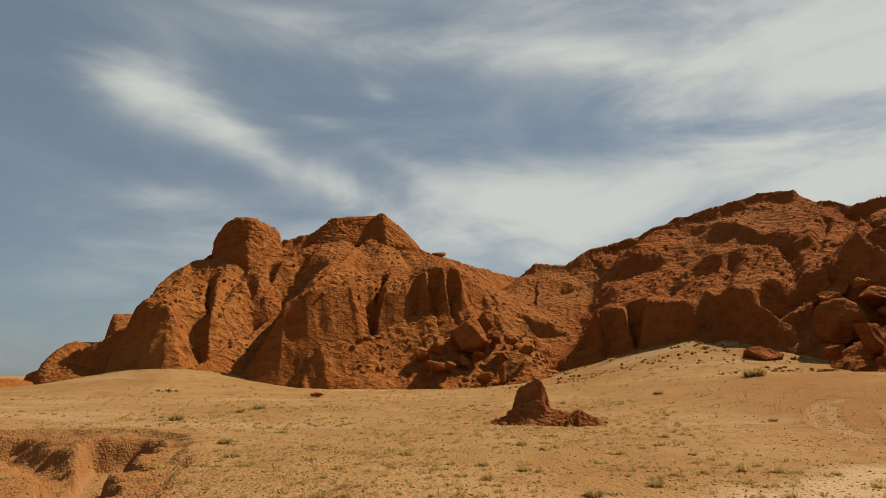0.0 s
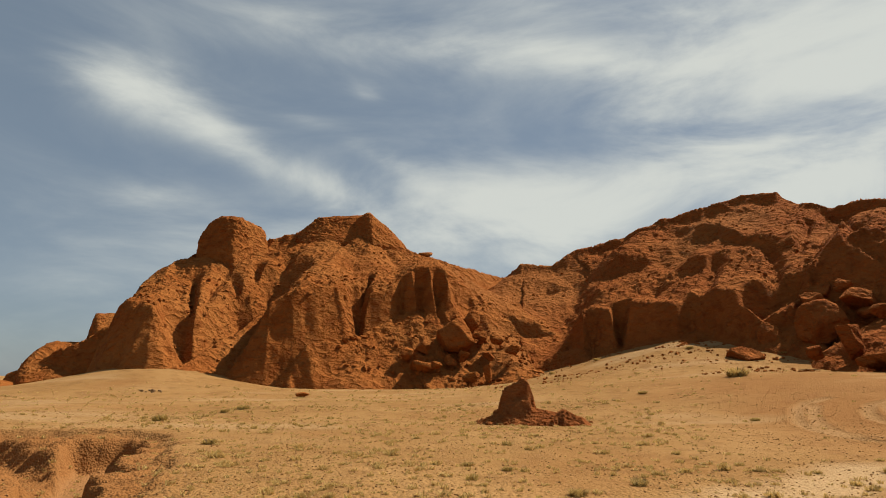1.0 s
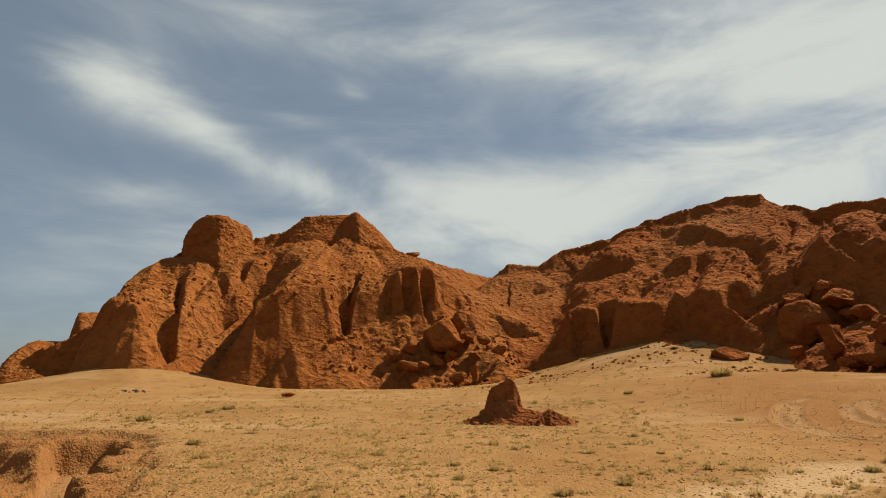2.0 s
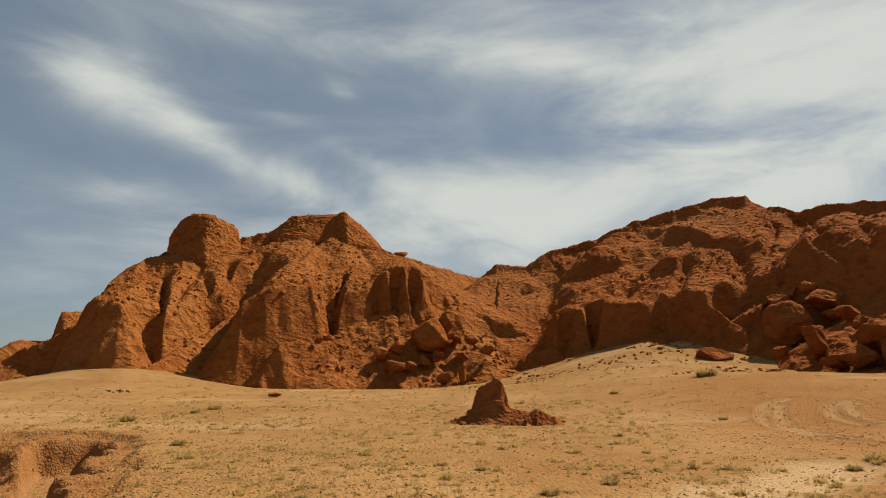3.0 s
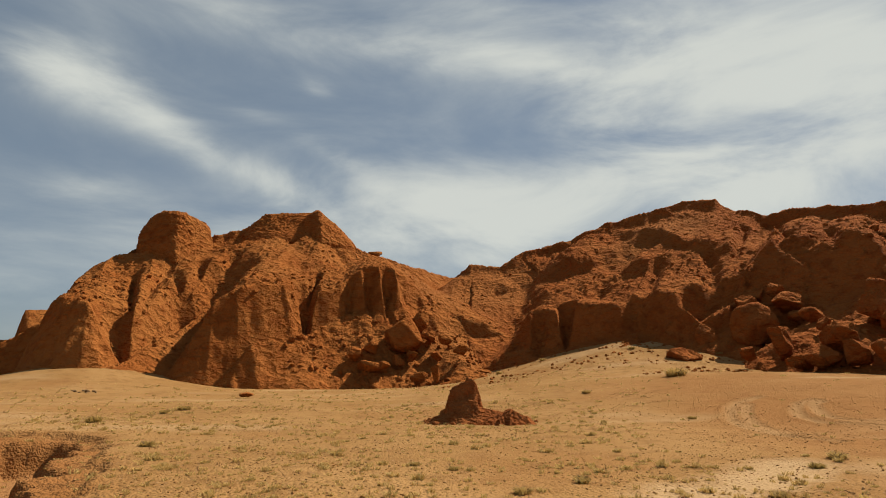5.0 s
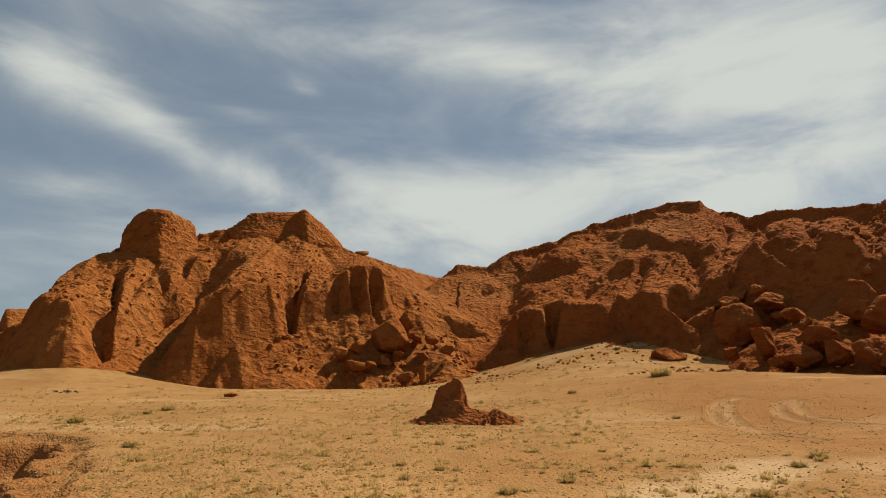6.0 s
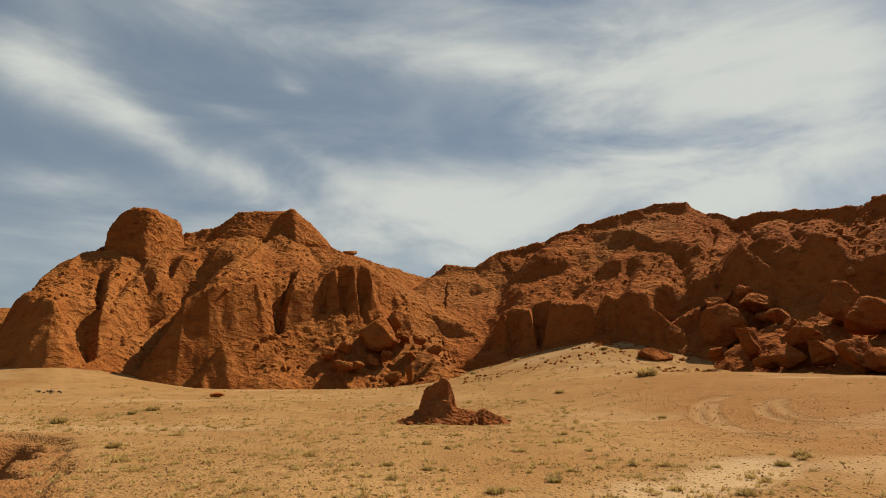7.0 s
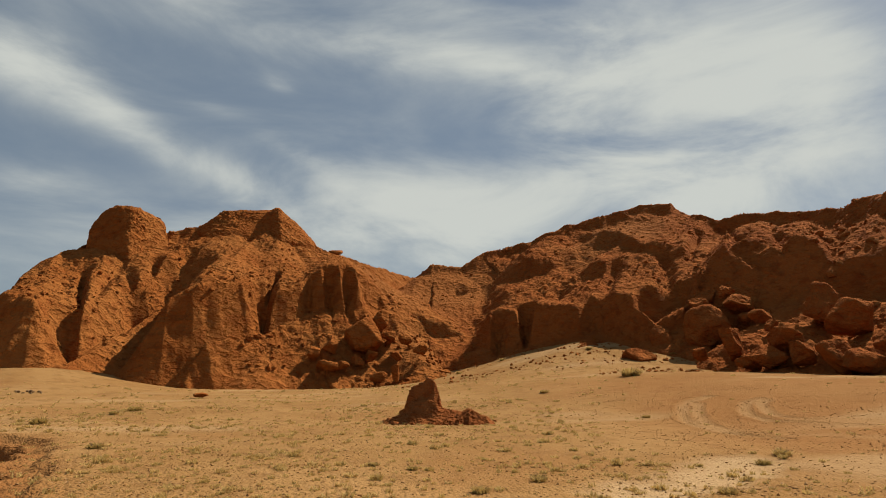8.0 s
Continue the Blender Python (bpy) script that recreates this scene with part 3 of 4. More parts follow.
# ---------------------------------------------------------------- the cliff behind the boulders
right = Relief(7, 84, 28, 104, 0.13, -3)
right.crest([(12.44, 97.21, 17.23), (12.97, 84.00, 16.69), (16.75, 83.33, 16.74), (20.24, 84.61, 18.99), (23.87, 84.70, 19.83), (27.19, 83.69, 20.83), (30.64, 82.49, 22.32),
             (31.07, 82.33, 22.68), (34.22, 81.08, 23.56), (38.08, 79.33, 24.11), (41.16, 77.78, 25.07), (43.85, 73.98, 24.37)], slope=0.56, cap=0.9, soft=0.9)
right.crest([(43.85, 73.98, 24.37), (44.51, 73.59, 23.45), (45.85, 70.38, 21.96), (46.50, 67.54, 20.96),
             (48.16, 65.13, 21.27), (50.04, 59.83, 19.82), (50.40, 56.89, 19.56), (50.60, 52.62, 19.01), (50.38, 50.03, 18.66), (49.99, 47.57, 18.43), (49.89, 38.47, 16.32), (49.06, 27.00, 12.72)],
            slope=0.66, cap=1.2, soft=0.9)
right.spur((26.40, 75.52, 17.75), (21.00, 62.57, 9.54), 5.0, 2.0, 2.0, 1.0)
right.spur((30.50, 69.61, 15.93), (22.24, 59.48, 8.62), 6.0, 2.4, 2.0, 1.0)
right.spur((33.56, 63.70, 13.56), (27.60, 53.84, 9.08), 5.0, 2.6, 2.4, 1.0)
right.spur((37.95, 61.19, 14.41), (30.91, 52.01, 9.64), 3.0, 2.6, 2.4, 0.8)
right.spur((19.37, 67.27, 10.73), (16.84, 61.75, 8.35), 2.6, 2.4, 2.2, 0.8)
right.spur((43.56, 72.99, 22.38), (35.85, 63.59, 16.75), 2.6, 2.6, 2.2, 0.8)
right.spur((44.87, 69.83, 20.84), (37.17, 60.49, 15.77), 2.4, 2.6, 2.2, 0.8)
right.spur((46.96, 62.28, 19.39), (40.21, 53.59, 15.41), 4.2, 2.6, 2.4, 0.8)
right.spur((47.94, 56.37, 17.84), (41.04, 49.11, 14.35), 3.4, 2.6, 2.4, 0.8)
right.spur((35.86, 75.96, 21.44), (32.96, 68.48, 18.61), 4.4, 2.2, 2.2, 0.8)
right.spur((29.19, 79.83, 20.66), (24.08, 73.14, 16.14), 4.0, 2.4, 2.2, 0.8)
right.swell(0.7, 6.0, 12.0)
right.cut([(42.09, 65.67, 18.69), (36.41, 58.61, 14.46)], 0.5, 1.2)
right.cut([(44.51, 64.05, 19.33), (38.58, 54.78, 14.82)], 0.6, 1.0)
right.cut([(42.64, 52.97, 15.86), (39.12, 48.10, 13.08)], 0.5, 0.9)
right.cut([(27.69, 69.70, 14.53), (22.61, 62.01, 9.50)], 0.8, 0.9)
right.cut([(30.08, 63.21, 12.79), (25.96, 57.40, 8.70)], 0.8, 1.0)
right.cut([(34.60, 60.85, 13.98), (30.85, 53.78, 9.64)], 0.7, 1.0)
# faces below the rim
right.step([(19.97, 77.47, 13.18), (20.02, 74.87, 13.02), (22.87, 71.95, 13.18), (25.73, 70.98, 14.17), (28.36, 72.12, 16.03), (30.32, 74.03, 18.25)], 1.7, 0.35, 0.5, 5.0, 1.5)
right.step([(30.57, 72.85, 18.14), (31.68, 69.63, 17.74), (32.80, 66.33, 16.38), (33.94, 62.93, 15.11), (35.10, 60.57, 14.35), (36.60, 58.49, 14.09), (37.82, 58.90, 14.67)], [1.0, 1.9, 2.2, 2.2, 2.0, 1.8, 1.0], 0.36, 0.5, 5.0, 1.5)
# the great three-cornered face
right.crest([(40.44, 57.75, 16.59), (35.29, 50.98, 13.58)], slope=1.0, cap=0.1, back=1.0, soft=0.3)
right.step([(32.28, 53.52, 8.07), (32.31, 51.51, 8.34), (33.81, 49.57, 7.64), (35.95, 48.54, 8.02)], [2.4, 2.8, 2.8, 2.6], 0.5, 0.25, 4.0, 3.0)
# the walls along the foot
right.step([(14.00, 61.83, 4.45), (14.92, 59.97, 4.05), (15.91, 60.55, 4.02), (16.33, 59.40, 4.04), (18.09, 58.88, 4.30), (18.77, 60.35, 4.47), (18.37, 58.38, 4.28), (20.88, 57.10, 4.81), (23.04, 56.26, 5.41), (24.39, 56.57, 5.65), (25.47, 54.33, 4.65), (25.97, 53.20, 4.54), (27.37, 52.04, 4.79), (28.97, 51.17, 5.23), (30.46, 50.77, 6.18), (31.84, 51.44, 6.74)],
           [3.0, 3.6, 3.4, 3.4, 3.2, 4.0, 4.5, 4.5, 4.5, 3.6, 4.0, 4.2, 4.2, 4.0, 3.6, 2.0], 0.8, 0.5, 20.0, 2.5)
# the ridge beside the gap, and debris
right.crest([(12.97, 84.00, 16.69), (11.54, 79.16, 12.19), (8.97, 73.45, 8.01)], slope=0.75, cap=0.4, back=0.8)
right.crest([(26.51, 59.35, 7.53), (24.84, 56.81, 5.99), (22.78, 54.43, 4.69)], slope=0.45, cap=0.1, back=0.45, soft=0.4)
right.spur((40.89, 47.93, 9.44), (31.76, 43.68, 4.84), 4.0, 2.0, 1.5)
right.spur((40.92, 46.57, 9.67), (32.66, 40.47, 4.37), 5.0, 2.6, 1.6)
right.spur((42.15, 39.84, 7.84), (35.26, 35.45, 4.11), 5.0, 2.6, 1.6)
cliff_right = tagged(new("rock_cliff"), "red sandstone cliff with a ragged cap, dark in half shade", "cliff", kind="structure")
part("slope", right.mesh("slope", ROCK_SHADED, 0.30, 0.34, 31.0, (((13.71, 78.82, 12.54), 9.0), ((34.62, 72.12, 18.29), 7.0))), cliff_right)

# ---------------------------------------------------------------- outcrops beyond the cliff
BUTTE = "flat-topped red sandstone butte behind the cliff"
tagged(new("butte", hewn("butte", [(-44.26, 82.93, 9.70), (-40.85, 84.66, 9.81), (-39.95, 83.98, 5.57), (-44.53, 81.65, 5.44), (-41.82, 79.69, 6.21), (-48.37, 90.94, 10.40), (-43.79, 93.23, 10.64), (-47.44, 88.03, 3.54), (-41.97, 90.77, 3.63), (-42.32, 80.56, 3.38), (-38.19, 82.60, 3.44)],
                         ROCK, 5, 60.0, 0.2, 50)), BUTTE, "butte")
tagged(new("outcrop", hewn("outcrop", [(-47.56, 73.00, 0.36), (-47.92, 74.33, 2.43), (-48.26, 77.25, 4.52), (-47.35, 79.35, 5.74), (-43.20, 83.17, 5.81), (-40.92, 82.84, 3.43), (-39.57, 77.62, 1.96), (-41.30, 72.94, 0.64), (-46.53, 72.09, 0.00),
                                       (-54.41, 90.50, 6.33), (-47.32, 94.41, 6.22), (-56.05, 86.37, 1.96), (-40.31, 83.15, -0.20)], ROCK, 6, 18.0, 0.30, 51)),
       "low rounded red sandstone outcrop beside the cliff foot", "outcrop")
tagged(new("outcrop", hewn("outcrop", [(-42.04, 55.97, -0.14), (-43.18, 60.09, 0.99), (-43.62, 64.66, 1.29), (-43.47, 67.16, 0.99), (-40.08, 62.21, -0.32), (-53.40, 72.45, 1.12), (-48.80, 75.62, -0.07)], ROCK, 4, 16.0, 0.25, 52)),
       "low red sandstone rise on the horizon", "outcrop")

# ---------------------------------------------------------------- the mound on the plain
heap = Relief(0.6, 7.2, 20.6, 26.2, 0.026, -0.4, 0.2)
heap.crest([(2.03, 23.41, 0.15), (3.05, 23.40, 0.43), (3.96, 23.16, 0.48), (5.13, 22.73, 0.23)], slope=0.50, cap=0.06, capw=0.3, back=0.6, soft=0.1)      # the skirt of crumbled earth
heap.crest([(4.57, 22.44, 0.24), (4.91, 22.47, 0.42), (5.35, 22.37, 0.25)], slope=0.75, cap=0.05, capw=0.2, back=0.75, soft=0.06)
heap.spur((4.81, 22.70, 0.47), (4.78, 22.09, 0.15), 0.30, 0.35, 1.8, 0.06, 3.0)
heap.spur((4.28, 22.09, 0.15), (4.37, 21.87, 0.05), 0.16, 0.25, 1.8, 0.06, 3.0)
heap.crest([(2.74, 23.74, 0.91), (2.96, 23.62, 1.22), (3.24, 23.48, 1.31), (3.41, 23.45, 1.56), (3.64, 23.42, 1.46), (3.80, 23.39, 1.04)], slope=3.4, cap=0.05, capw=0.2, back=1.8, soft=0.12, end=3.0)      # the stump
heap.crest([(2.45, 23.47, 0.39), (2.84, 23.23, 0.68), (3.66, 23.11, 0.69)], slope=1.5, cap=0.03, capw=0.2, back=0.9, soft=0.1, end=1.6)
mx, my, mz = 3.24, 23.40, 0.01
mound = tagged(new("mound"), "crumbling dark red earth mound standing alone on sand", "mound")
mound.location = (mx, my, mz)
stump = part("stump", heap.mesh("stump", MOUND, 0.06, 0.75, 60.0), mound)
stump.location = (-mx, -my, -mz)
crumbs = np.random.default_rng(5)
for i in range(60):
    a, r = crumbs.uniform(0, 6.28), 0.03 + 0.12 * crumbs.random() ** 3
    x, y = 0.65 + crumbs.uniform(0.9, 2.3) * math.cos(a), -0.15 + crumbs.uniform(0.65, 1.4) * math.sin(a)
    ob = part("clod", rock_mesh("clod", (r * 1.3, r, r * 0.8), 70 + i, MOUND, 3, 14, 24.0, 0.25), mound)
    ob.location = (x, y, height_at(mx + x, my + y) - mz + 0.2 * r)


# ---------------------------------------------------------------- boulders and scree
def outcrop(name, place, size, seed, label, category="rock", turn=0.0, lean=0.0, material=ROCK, group="", **kw):
    ob = new(name, rock_mesh(name, size, seed, material, **kw))
    ob.matrix_world = pose(*place, 0, lean, turn)
    return tagged(ob, label, category, group)


BLOCK = "weathered red sandstone boulder fallen below the cliff"
PILE = "large rounded red boulder, dark in shade, in a heap below the cliff"
fallen_a = [(101, (2.45, 61.77, 5.71), (2.39, 2.03, 1.59), 0, 0), (102, (4.60, 64.38, 7.09), (0.90, 0.76, 1.32), 20, 10), (103, (5.34, 62.95, 5.64), (0.91, 0.77, 0.69), 0, 0), (104, (6.82, 62.45, 5.42), (0.88, 0.74, 0.59), 40, 0),
            (105, (-0.82, 59.03, 2.56), (1.32, 1.12, 0.76), 10, 12), (106, (5.47, 57.63, 1.97), (0.49, 0.42, 0.90), 0, 0), (107, (4.12, 58.28, 1.51), (0.90, 0.77, 0.55), 0, 0), (108, (12.82, 63.36, 3.37), (0.87, 0.74, 0.64), 30, 0)]
fallen_b = [(109, (10.16, 59.87, 2.16), (0.82, 0.69, 0.33), 0, 0), (110, (3.35, 60.44, 3.62), (0.66, 0.56, 0.72), 0, 10), (111, (5.71, 60.38, 3.68), (0.73, 0.62, 0.54), 60, 0), (112, (-2.06, 59.75, 3.83), (0.95, 0.81, 0.71), 0, -10),
            (113, (8.05, 59.95, 4.17), (0.75, 0.64, 0.60), 0, 0), (114, (0.60, 58.75, 2.56), (0.67, 0.57, 0.47), 0, 0), (115, (-8.61, 43.18, 0.38), (0.51, 0.43, 0.20), 0, 0), (116, (-0.53, 60.64, 4.30), (0.79, 0.67, 0.73), 15, 0)]
fallen_c = [(117, (2.08, 59.89, 3.11), (0.78, 0.66, 0.60), 70, 0)]
for seed, place, size, turn, lean in fallen_a + fallen_b + fallen_c:
    outcrop("boulder", [0.97 * e for e in place], size, seed, BLOCK, "boulder", turn, lean, ROCK, "boulders below the cliff", level=5, cuts=10, sharp=34.0, rough=0.15)
heaped_a = [(121, (34.64, 50.58, 9.37), (0.92, 0.78, 0.89), 0, 0), (122, (34.22, 52.70, 8.92), (1.44, 1.22, 1.00), 0, 0), (123, (32.96, 52.31, 8.04), (1.57, 1.33, 1.35), 20, 0), (124, (34.96, 49.18, 8.06), (2.10, 1.78, 1.05), 0, 8),
            (125, (31.88, 49.49, 5.92), (2.65, 2.25, 2.36), 30, 15), (126, (29.26, 42.58, 4.42), (1.36, 1.15, 1.85), 0, -8), (127, (29.20, 52.24, 4.81), (1.64, 1.39, 2.14), 10, 0), (128, (25.43, 49.27, 3.17), (2.06, 1.75, 1.18), 0, 0)]
heaped_b = [(129, (27.96, 44.50, 3.44), (0.86, 0.73, 0.84), 0, 0), (130, (34.37, 45.97, 6.57), (1.20, 1.02, 0.91), 0, 0), (131, (34.86, 48.70, 6.78), (1.01, 0.86, 0.69), 40, 0), (132, (33.51, 43.61, 5.69), (0.77, 0.65, 0.66), 0, 0),
            (133, (36.57, 41.55, 7.08), (2.09, 1.77, 2.22), 10, 10), (134, (35.58, 37.99, 5.60), (2.32, 1.97, 1.96), -20, 20), (135, (31.92, 35.35, 3.20), (1.70, 1.44, 1.61), 0, 0), (136, (32.18, 33.83, 2.63), (2.35, 2.00, 0.97), 30, 0)]
heaped_c = [(137, (30.98, 37.72, 3.35), (1.31, 1.11, 1.46), 0, 15), (138, (29.43, 38.78, 2.90), (1.50, 1.27, 1.09), 0, 20), (139, (28.69, 39.83, 2.67), (1.22, 1.04, 0.78), 0, 20), (140, (30.92, 38.96, 4.38), (1.78, 1.51, 1.23), 20, 20),
            (141, (33.28, 52.39, 7.07), (1.08, 0.92, 0.83), 0, 0), (142, (33.93, 32.61, 3.93), (1.98, 1.68, 1.86), 0, 0), (143, (30.74, 51.64, 3.92), (0.84, 0.71, 1.20), 0, 0)]
for seed, place, size, turn, lean in heaped_a + heaped_b + heaped_c:
    small = tuple(0.80 * e for e in size)
    low = (0.975 * place[0], 0.975 * place[1], 0.965 * place[2])
    outcrop("boulder", low, small, seed, PILE, "boulder", turn, lean, ROCK_SHADED, "boulder heap", level=5, cuts=10, sharp=34.0, rough=0.20)


# ---------------------------------------------------------------- plants
def leaf_material(name, green, dry):
    m = bpy.data.materials.new(name)
    m.use_nodes = True
    k = Nodes(m.node_tree)
    geo = k.add("ShaderNodeNewGeometry")
    n = k.noise(geo.outputs["Position"], 1.4, 3.0)
    one = k.math("ADD", k.math("MULTIPLY", k.add("ShaderNodeObjectInfo").outputs["Random"], 0.6), k.math("MULTIPLY", n, 0.5))
    blade = k.math("MULTIPLY", geo.outputs["Random Per Island"], 0.35)
    col = k.mix(k.math("ADD", one, blade, clamp=True), green, dry)
    b = k.add("ShaderNodeBsdfPrincipled", {"Base Color": col, "Roughness": 0.75})
    b.inputs["Specular IOR Level"].default_value = 0.2
    thin = k.add("ShaderNodeBsdfTranslucent", {"Color": col})
    both = k.add("ShaderNodeMixShader", {0: 0.45, 1: b.outputs[0], 2: thin.outputs[0]})
    k.add("ShaderNodeOutputMaterial", {"Surface": both.outputs[0]})
    return m


SCRUB = leaf_material("scrub_leaf", (0.3744, 0.2574, 0.0702), (0.5148, 0.3432, 0.117))
BRUSH = leaf_material("brush_leaf", (0.312, 0.2106, 0.0507), (0.468, 0.312, 0.1014))


def tuft_arrays(rng, blades, spread, tall, width):
    """Bent blades in a low clump, about one metre across at spread 0.5."""
    verts, faces = [], []
    for _ in range(blades):
        a, lean = rng.uniform(0, 2 * math.pi), rng.uniform(0.15, 1.0)
        r0 = spread * 0.45 * math.sqrt(rng.random())
        c, s = math.cos(a), math.sin(a)
        b = rng.uniform(0, 2 * math.pi)
        px, py = r0 * math.cos(b), r0 * math.sin(b)
        h, out, wd = tall * rng.uniform(0.5, 1.0), spread * lean * rng.uniform(0.35, 0.8), width * rng.uniform(0.6, 1.3)
        k = len(verts)
        for t, q in ((0.0, 1.0), (0.55, 0.8), (1.0, 0.25)):
            x, y, z = px + c * out * t ** 1.4, py + s * out * t ** 1.4, h * (t - 0.25 * lean * t * t) - 0.02
            verts += [(x - s * wd * q, y + c * wd * q, z), (x + s * wd * q, y - c * wd * q, z)]
        faces += [(k, k + 1, k + 3, k + 2), (k + 2, k + 3, k + 5, k + 4)]
    return np.array(verts), np.array(faces)


rng = np.random.default_rng(11)
tufts = [mesh_from("grass_tuft", *tuft_arrays(rng, int(rng.integers(50, 80)), 0.55, rng.uniform(0.24, 0.36), 0.026), SCRUB, False) for _ in range(7)]
shrubs = [mesh_from("shrub", *tuft_arrays(rng, 320, 0.6, rng.uniform(0.38, 0.46), 0.016), BRUSH, False) for _ in range(4)]


WOOD = earth("dry_twig", (0.1248, 0.078, 0.0429), (0.0702, 0.039, 0.0234), (0.1716, 0.117, 0.0702), 6.0, 0.3)


def twig_mesh(seed):
    """Bare woody stems that fork from one root, three-sided and tapered."""
    r = np.random.default_rng(seed)
    verts, faces = [], []
    for _ in range(16):
        a, lean, h = r.uniform(0, 6.28), r.uniform(0.15, 0.55), r.uniform(0.2, 0.42)
        bottom, top = np.array([0.04 * math.cos(a), 0.04 * math.sin(a), -0.03]), np.array([lean * math.cos(a), lean * math.sin(a), h])
        k = len(verts)
        for p, wd in ((bottom, 0.018), (0.5 * (bottom + top) + (0, 0, 0.05), 0.011), (top, 0.004)):
            verts += [tuple(p + wd * np.array([math.cos(b), math.sin(b), 0])) for b in (0, 2.09, 4.19)]
        for lay in (0, 3):
            faces += [(k + lay + j, k + lay + (j + 1) % 3, k + lay + 3 + (j + 1) % 3, k + lay + 3 + j) for j in range(3)]
    return mesh_from("twigs", verts, faces, WOOD)


def bush(meshes, twigs, label, x, y, size, squash, group):
    ob = new("shrub")
    ob.location = (x, y, height_at(x, y) - 0.01)
    ob.rotation_euler = (0, 0, rng.uniform(0, 6.28))
    ob.scale = (size, size, size * squash)
    part("foliage", meshes[int(rng.integers(len(meshes)))], ob)
    part("twigs", twigs[int(rng.integers(len(twigs)))], ob, "bare brown woody twigs")
    return tagged(ob, label, "plant", group)


def plant(kind, meshes, label, x, y, size, squash, group):
    ob = new(kind, meshes[int(rng.integers(len(meshes)))])
    ob.location = (x, y, height_at(x, y) - 0.01)
    ob.rotation_euler = (0, 0, rng.uniform(0, 6.28))
    ob.scale = (size, size, size * squash)
    return tagged(ob, label, "plant", group)


stems = [twig_mesh(i) for i in range(3)]
SHRUB = "low grey-green desert shrub rooted in the sand"
for (x, y, z), size in (((-5.30, 15.75, 0.00), 0.55), ((-8.62, 29.88, 0.04), 0.9), ((-8.75, 27.59, 0.02), 0.6), ((-9.55, 22.95, 0.00), 0.85), ((-7.61, 16.51, 0.00), 0.6), ((17.82, 36.01, 1.65), 1.9), ((-22.14, 57.23, 1.68), 1.2),
                        ((11.22, 32.94, 0.79), 0.75), ((11.04, 56.04, 1.77), 0.9), ((15.26, 56.56, 2.84), 0.9), ((3.28, 10.04, 0.00), 0.40), ((11.70, 22.61, 0.16), 0.5), ((3.20, 9.75, 0.00), 0.36), ((2.08, 9.00, 0.00), 0.42),
                        ((5.47, 8.32, 0.00), 0.40), ((9.21, 12.04, 0.00), 0.55), ((8.22, 11.31, 0.00), 0.45), ((1.40, 11.35, 0.00), 0.3), ((0.74, 11.96, 0.00), 0.32), ((28.24, 49.30, 2.50), 1.1), ((22.00, 52.28, 3.14), 0.9)):
    bush(shrubs, stems, SHRUB, x, y, size, 0.68, "desert shrubs")

TUFT = "small dry olive-green grass tuft on the sand"
placed = 0
while placed < 280:
    d = 8.5 + 24 * rng.random() ** 1.25
    a = radians(rng.uniform(-27, 47))
    x, y = d * math.sin(a), d * math.cos(a)
    q = np.array([[x, y, 0.0]])
    if (a > 0.40 and d > 12.5 + 4 * rng.random()) or fbm(q + 200, 5.0, 2)[0] < rng.uniform(-0.55, 0.25) or (x < -3.5 and d < 21 and x < -y * 0.35):
        continue
    plant("grass_tuft", tufts, TUFT, x, y, rng.uniform(0.18, 0.42) * (0.8 + d / 40), rng.uniform(0.6, 1.1), "grass tufts")
    placed += 1


def strew(name, count, make, label, category, near, far_off, left_az, right_az, lo, hi, power, clump):
    """Many small pieces on the ground, joined in one mesh."""
    vs, fs, total, done = [], [], 0, 0
    n = count * 3
    d = near + (far_off - near) * rng.random(n) ** power
    a = np.radians(rng.uniform(left_az, right_az, n))
    x, y = d * np.sin(a), d * np.cos(a)
    keep = fbm(np.stack([x, y, np.zeros(n)], 1) + 200, 4.0, 3) > rng.uniform(-0.6, clump, n)
    if name == "grass":
        keep &= ~((a > 0.42) & (d > 13) & (rng.random(n) < 0.85))
    x, y, d = x[keep][:count], y[keep][:count], d[keep][:count]
    h = land(x, y)[0]
    for i in range(len(x)):
        v, f = make(i)
        s = (lo + (hi - lo) * rng.random() ** 2.5) * (0.75 + d[i] / 50)
        t = rng.uniform(0, 6.28)
        c, q = math.cos(t), math.sin(t)
        vs.append(np.stack([x[i] + s * (c * v[:, 0] - q * v[:, 1]), y[i] + s * (q * v[:, 0] + c * v[:, 1]), h[i] + s * v[:, 2]], 1))
        fs.append(f + total)
        total += len(v)
    return vs, fs


def joined(name, vs, fs, material, label, category, smooth=False):
    me = mesh_from(name, np.vstack(vs), np.vstack(fs), material, smooth)
    return tagged(new(name, me), label, category, kind="stuff")


small = [tuft_arrays(rng, 16, 0.6, 0.32, 0.05) for _ in range(12)]
joined("grass", *strew("grass", 4200, lambda i: small[i % 12], "", "", 8, 52, -36, 48, 0.06, 0.32, 1.35, 0.35), SCRUB, "sparse dry grass shoots scattered over the sand", "grass")
ico = ball(1)
stones = []
for i in range(14):
    v = ico[0] * (1 + 0.35 * rng.normal(size=(len(ico[0]), 1)).clip(-1, 1)) * (1.0, rng.uniform(0.6, 0.95), rng.uniform(0.55, 0.95))
    stones.append((v, ico[1]))
STONE = earth("stone_chips", (0.2886, 0.1443, 0.04836), (0.2028, 0.0897, 0.02808), (0.39, 0.234, 0.1014), 3.0, 0.3)
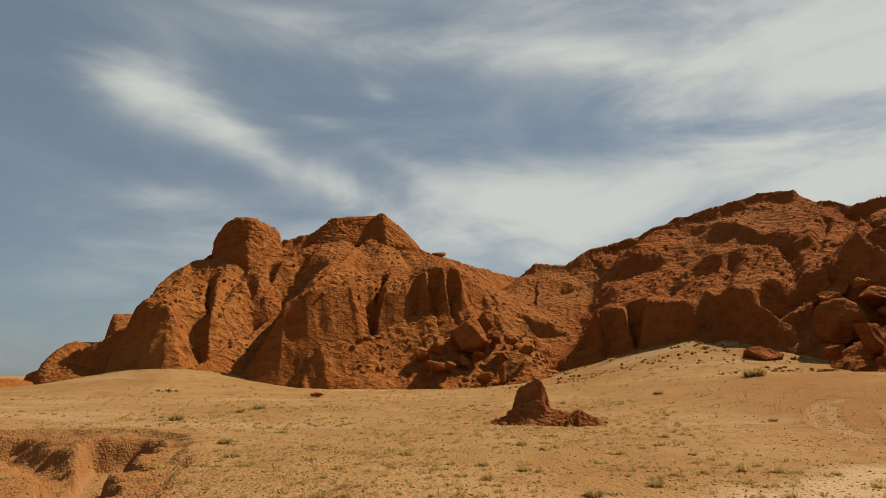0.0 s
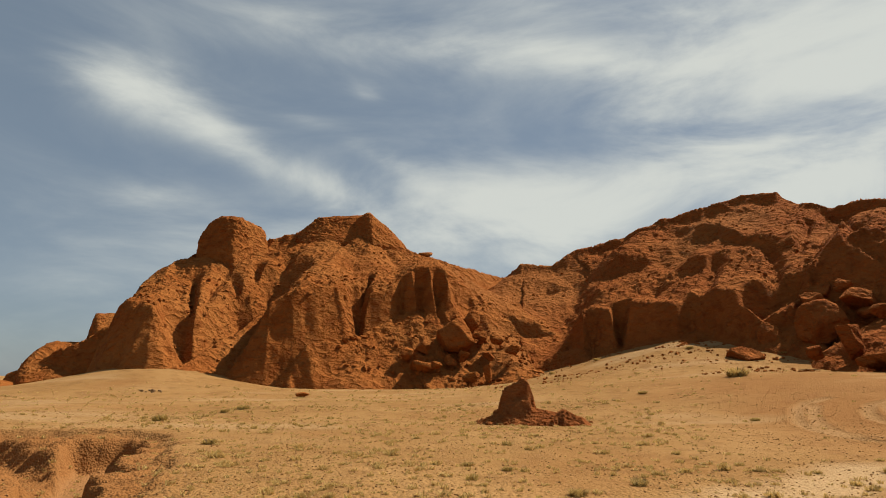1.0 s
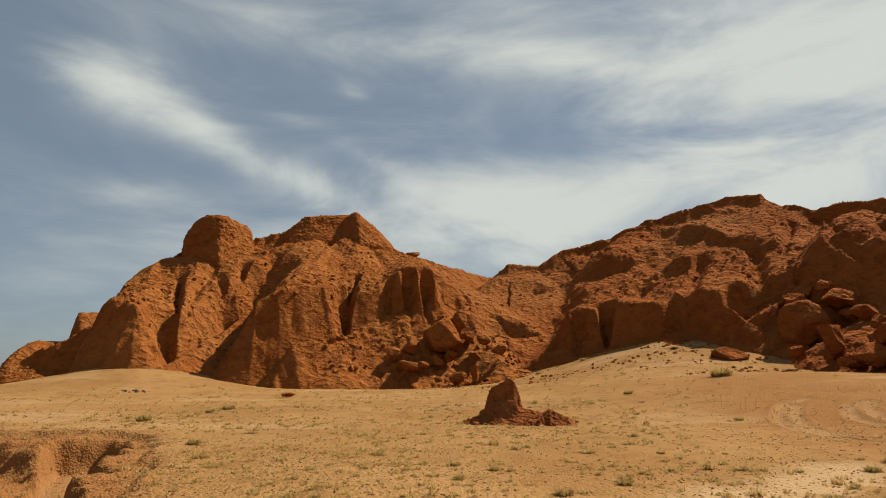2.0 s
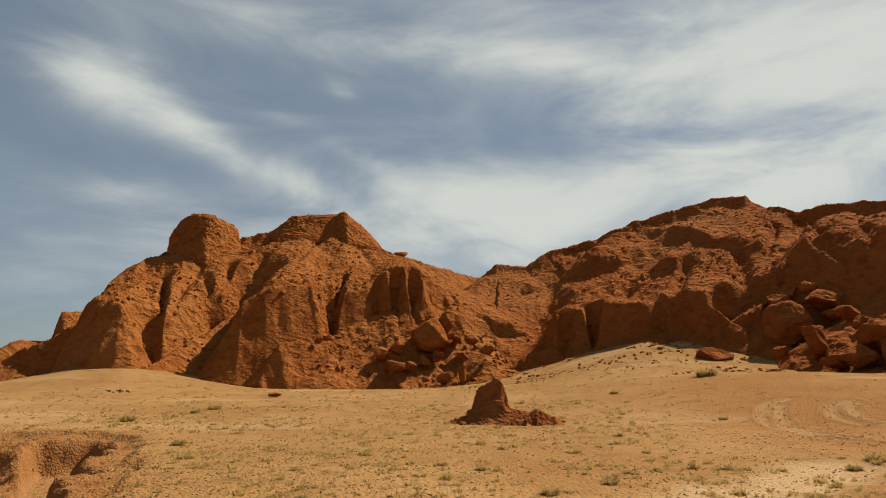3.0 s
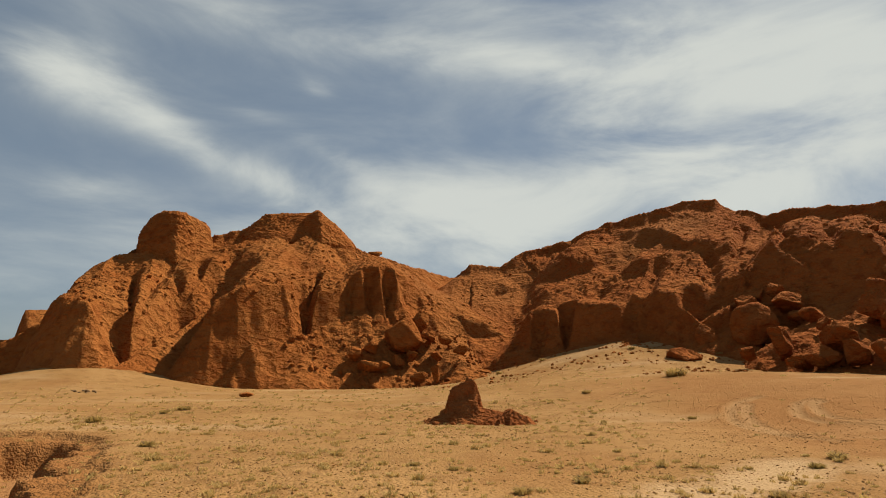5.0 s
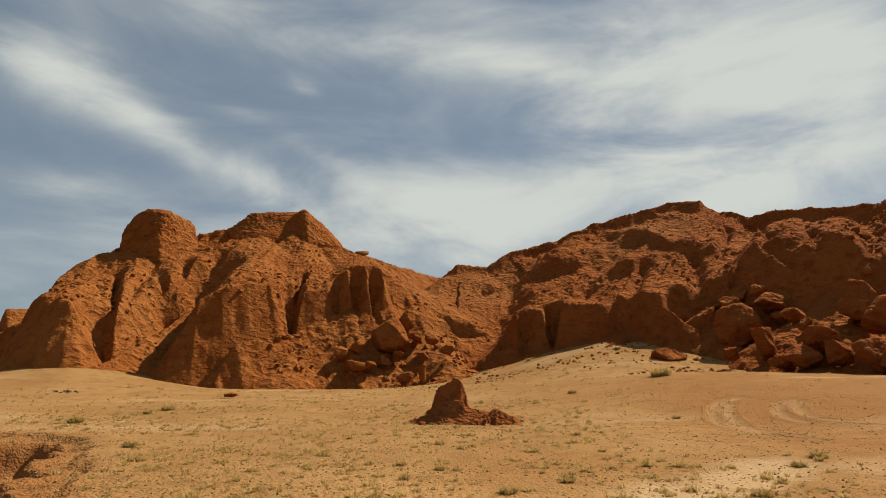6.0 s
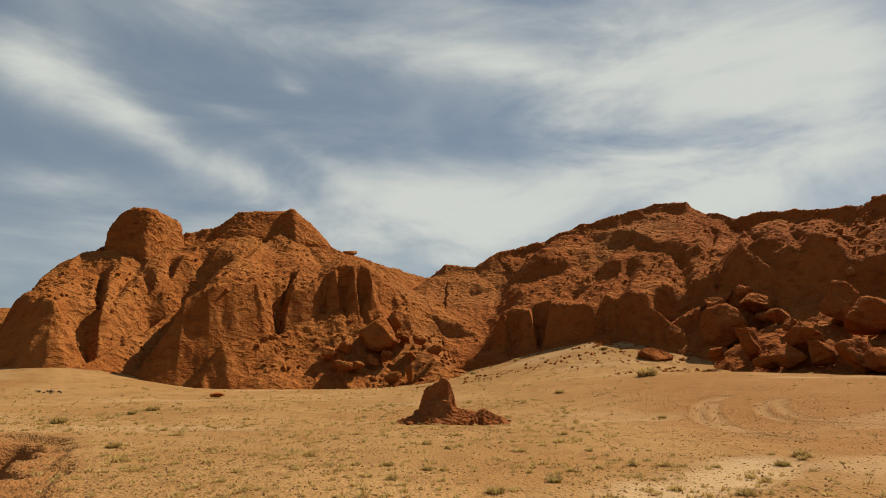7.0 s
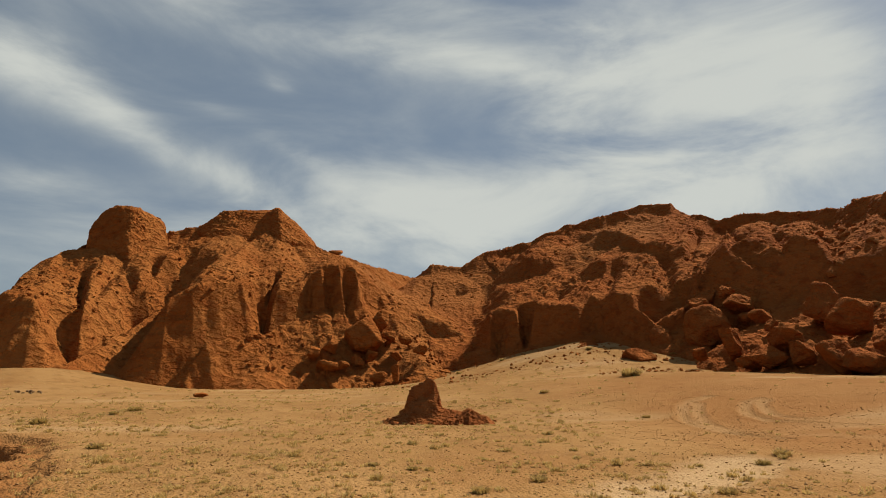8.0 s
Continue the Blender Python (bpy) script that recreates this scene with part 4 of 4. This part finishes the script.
joined("pebbles", *strew("pebbles", 24000, lambda i: stones[i % 14], "", "", 7.5, 34, -38, 50, 0.005, 0.030, 1.25, 0.8), STONE, "reddish brown pebbles and gravel scattered on sand", "pebbles")

scree_v, scree_f, total = [], [], 0
for field, x0, x1, y0, y1, count, lo, hi in (
        (left, -14, 13, 55, 64, 900, 0.05, 0.36), (None, 2, 26, 46, 70, 2600, 0.03, 0.19), (None, 18, 42, 38, 56, 1700, 0.03, 0.20), (left, -34, -16, 55, 66, 350, 0.06, 0.3),
        (left, -30, 14, 62, 82, 1100, 0.06, 0.26), (right, 10, 60, 44, 86, 2600, 0.06, 0.30), (right, 34, 50, 30, 50, 700, 0.07, 0.45)):
    x, y = rng.uniform(x0, x1, count), rng.uniform(y0, y1, count)
    if not field:
        keep = fbm(np.stack([x, y, 0 * x], 1) + 60, 4.0, 3) > rng.uniform(-0.35, 0.5, count)
        x, y = x[keep], y[keep]
    h = land(x, y)[0]
    if field:
        up = field.height(x, y)
        grade = np.abs(field.height(x, y + 0.8) - up) / 0.8
        keep = (up > h - 0.1) & (grade < 1.5) & ((field.height(x, y + 2.5) > up + 0.5) | (y < 58))
        x, y, h = x[keep], y[keep], up[keep]
    for i in range(len(x)):
        v, f = stones[i % 14]
        s = lo + (hi - lo) * rng.random() ** 4
        c, q = math.cos(i * 1.7), math.sin(i * 1.7)
        scree_v.append(np.stack([x[i] + s * (c * v[:, 0] - q * v[:, 1]), y[i] + s * (q * v[:, 0] + c * v[:, 1]), h[i] + s * (v[:, 2] * 1.0 + 0.1)], 1))
        scree_f.append(f + total)
        total += len(v)
joined("scree", scree_v, scree_f, ROCK, "loose red sandstone rubble at the foot of the cliffs", "scree")

PALE_STONE = earth("pale_stone", (0.234, 0.1482, 0.078), (0.156, 0.0858, 0.039), (0.2886, 0.195, 0.1092), 4.0, 0.4)
for i, (dx, dy, r) in enumerate(((0.0, 0.0, 0.20), (0.35, 0.2, 0.13), (-0.35, 0.3, 0.12), (-0.7, -0.1, 0.17), (0.65, -0.2, 0.09), (-0.3, -0.4, 0.10), (0.2, -0.5, 0.08), (-1.0, 0.2, 0.09))):
    x, y = (-18.97, 44.05, 0.31)[0] + dx, (-18.97, 44.05, 0.31)[1] + dy
    outcrop("stone", (x, y, height_at(x, y) + 0.3 * r), (r * 1.2, r, r * 0.8), 300 + i, "pale weathered stone lying on the sand", "stone", i * 40.0, 0, PALE_STONE, "pale stones",
            level=3, cuts=14, sharp=24.0, rough=0.18)
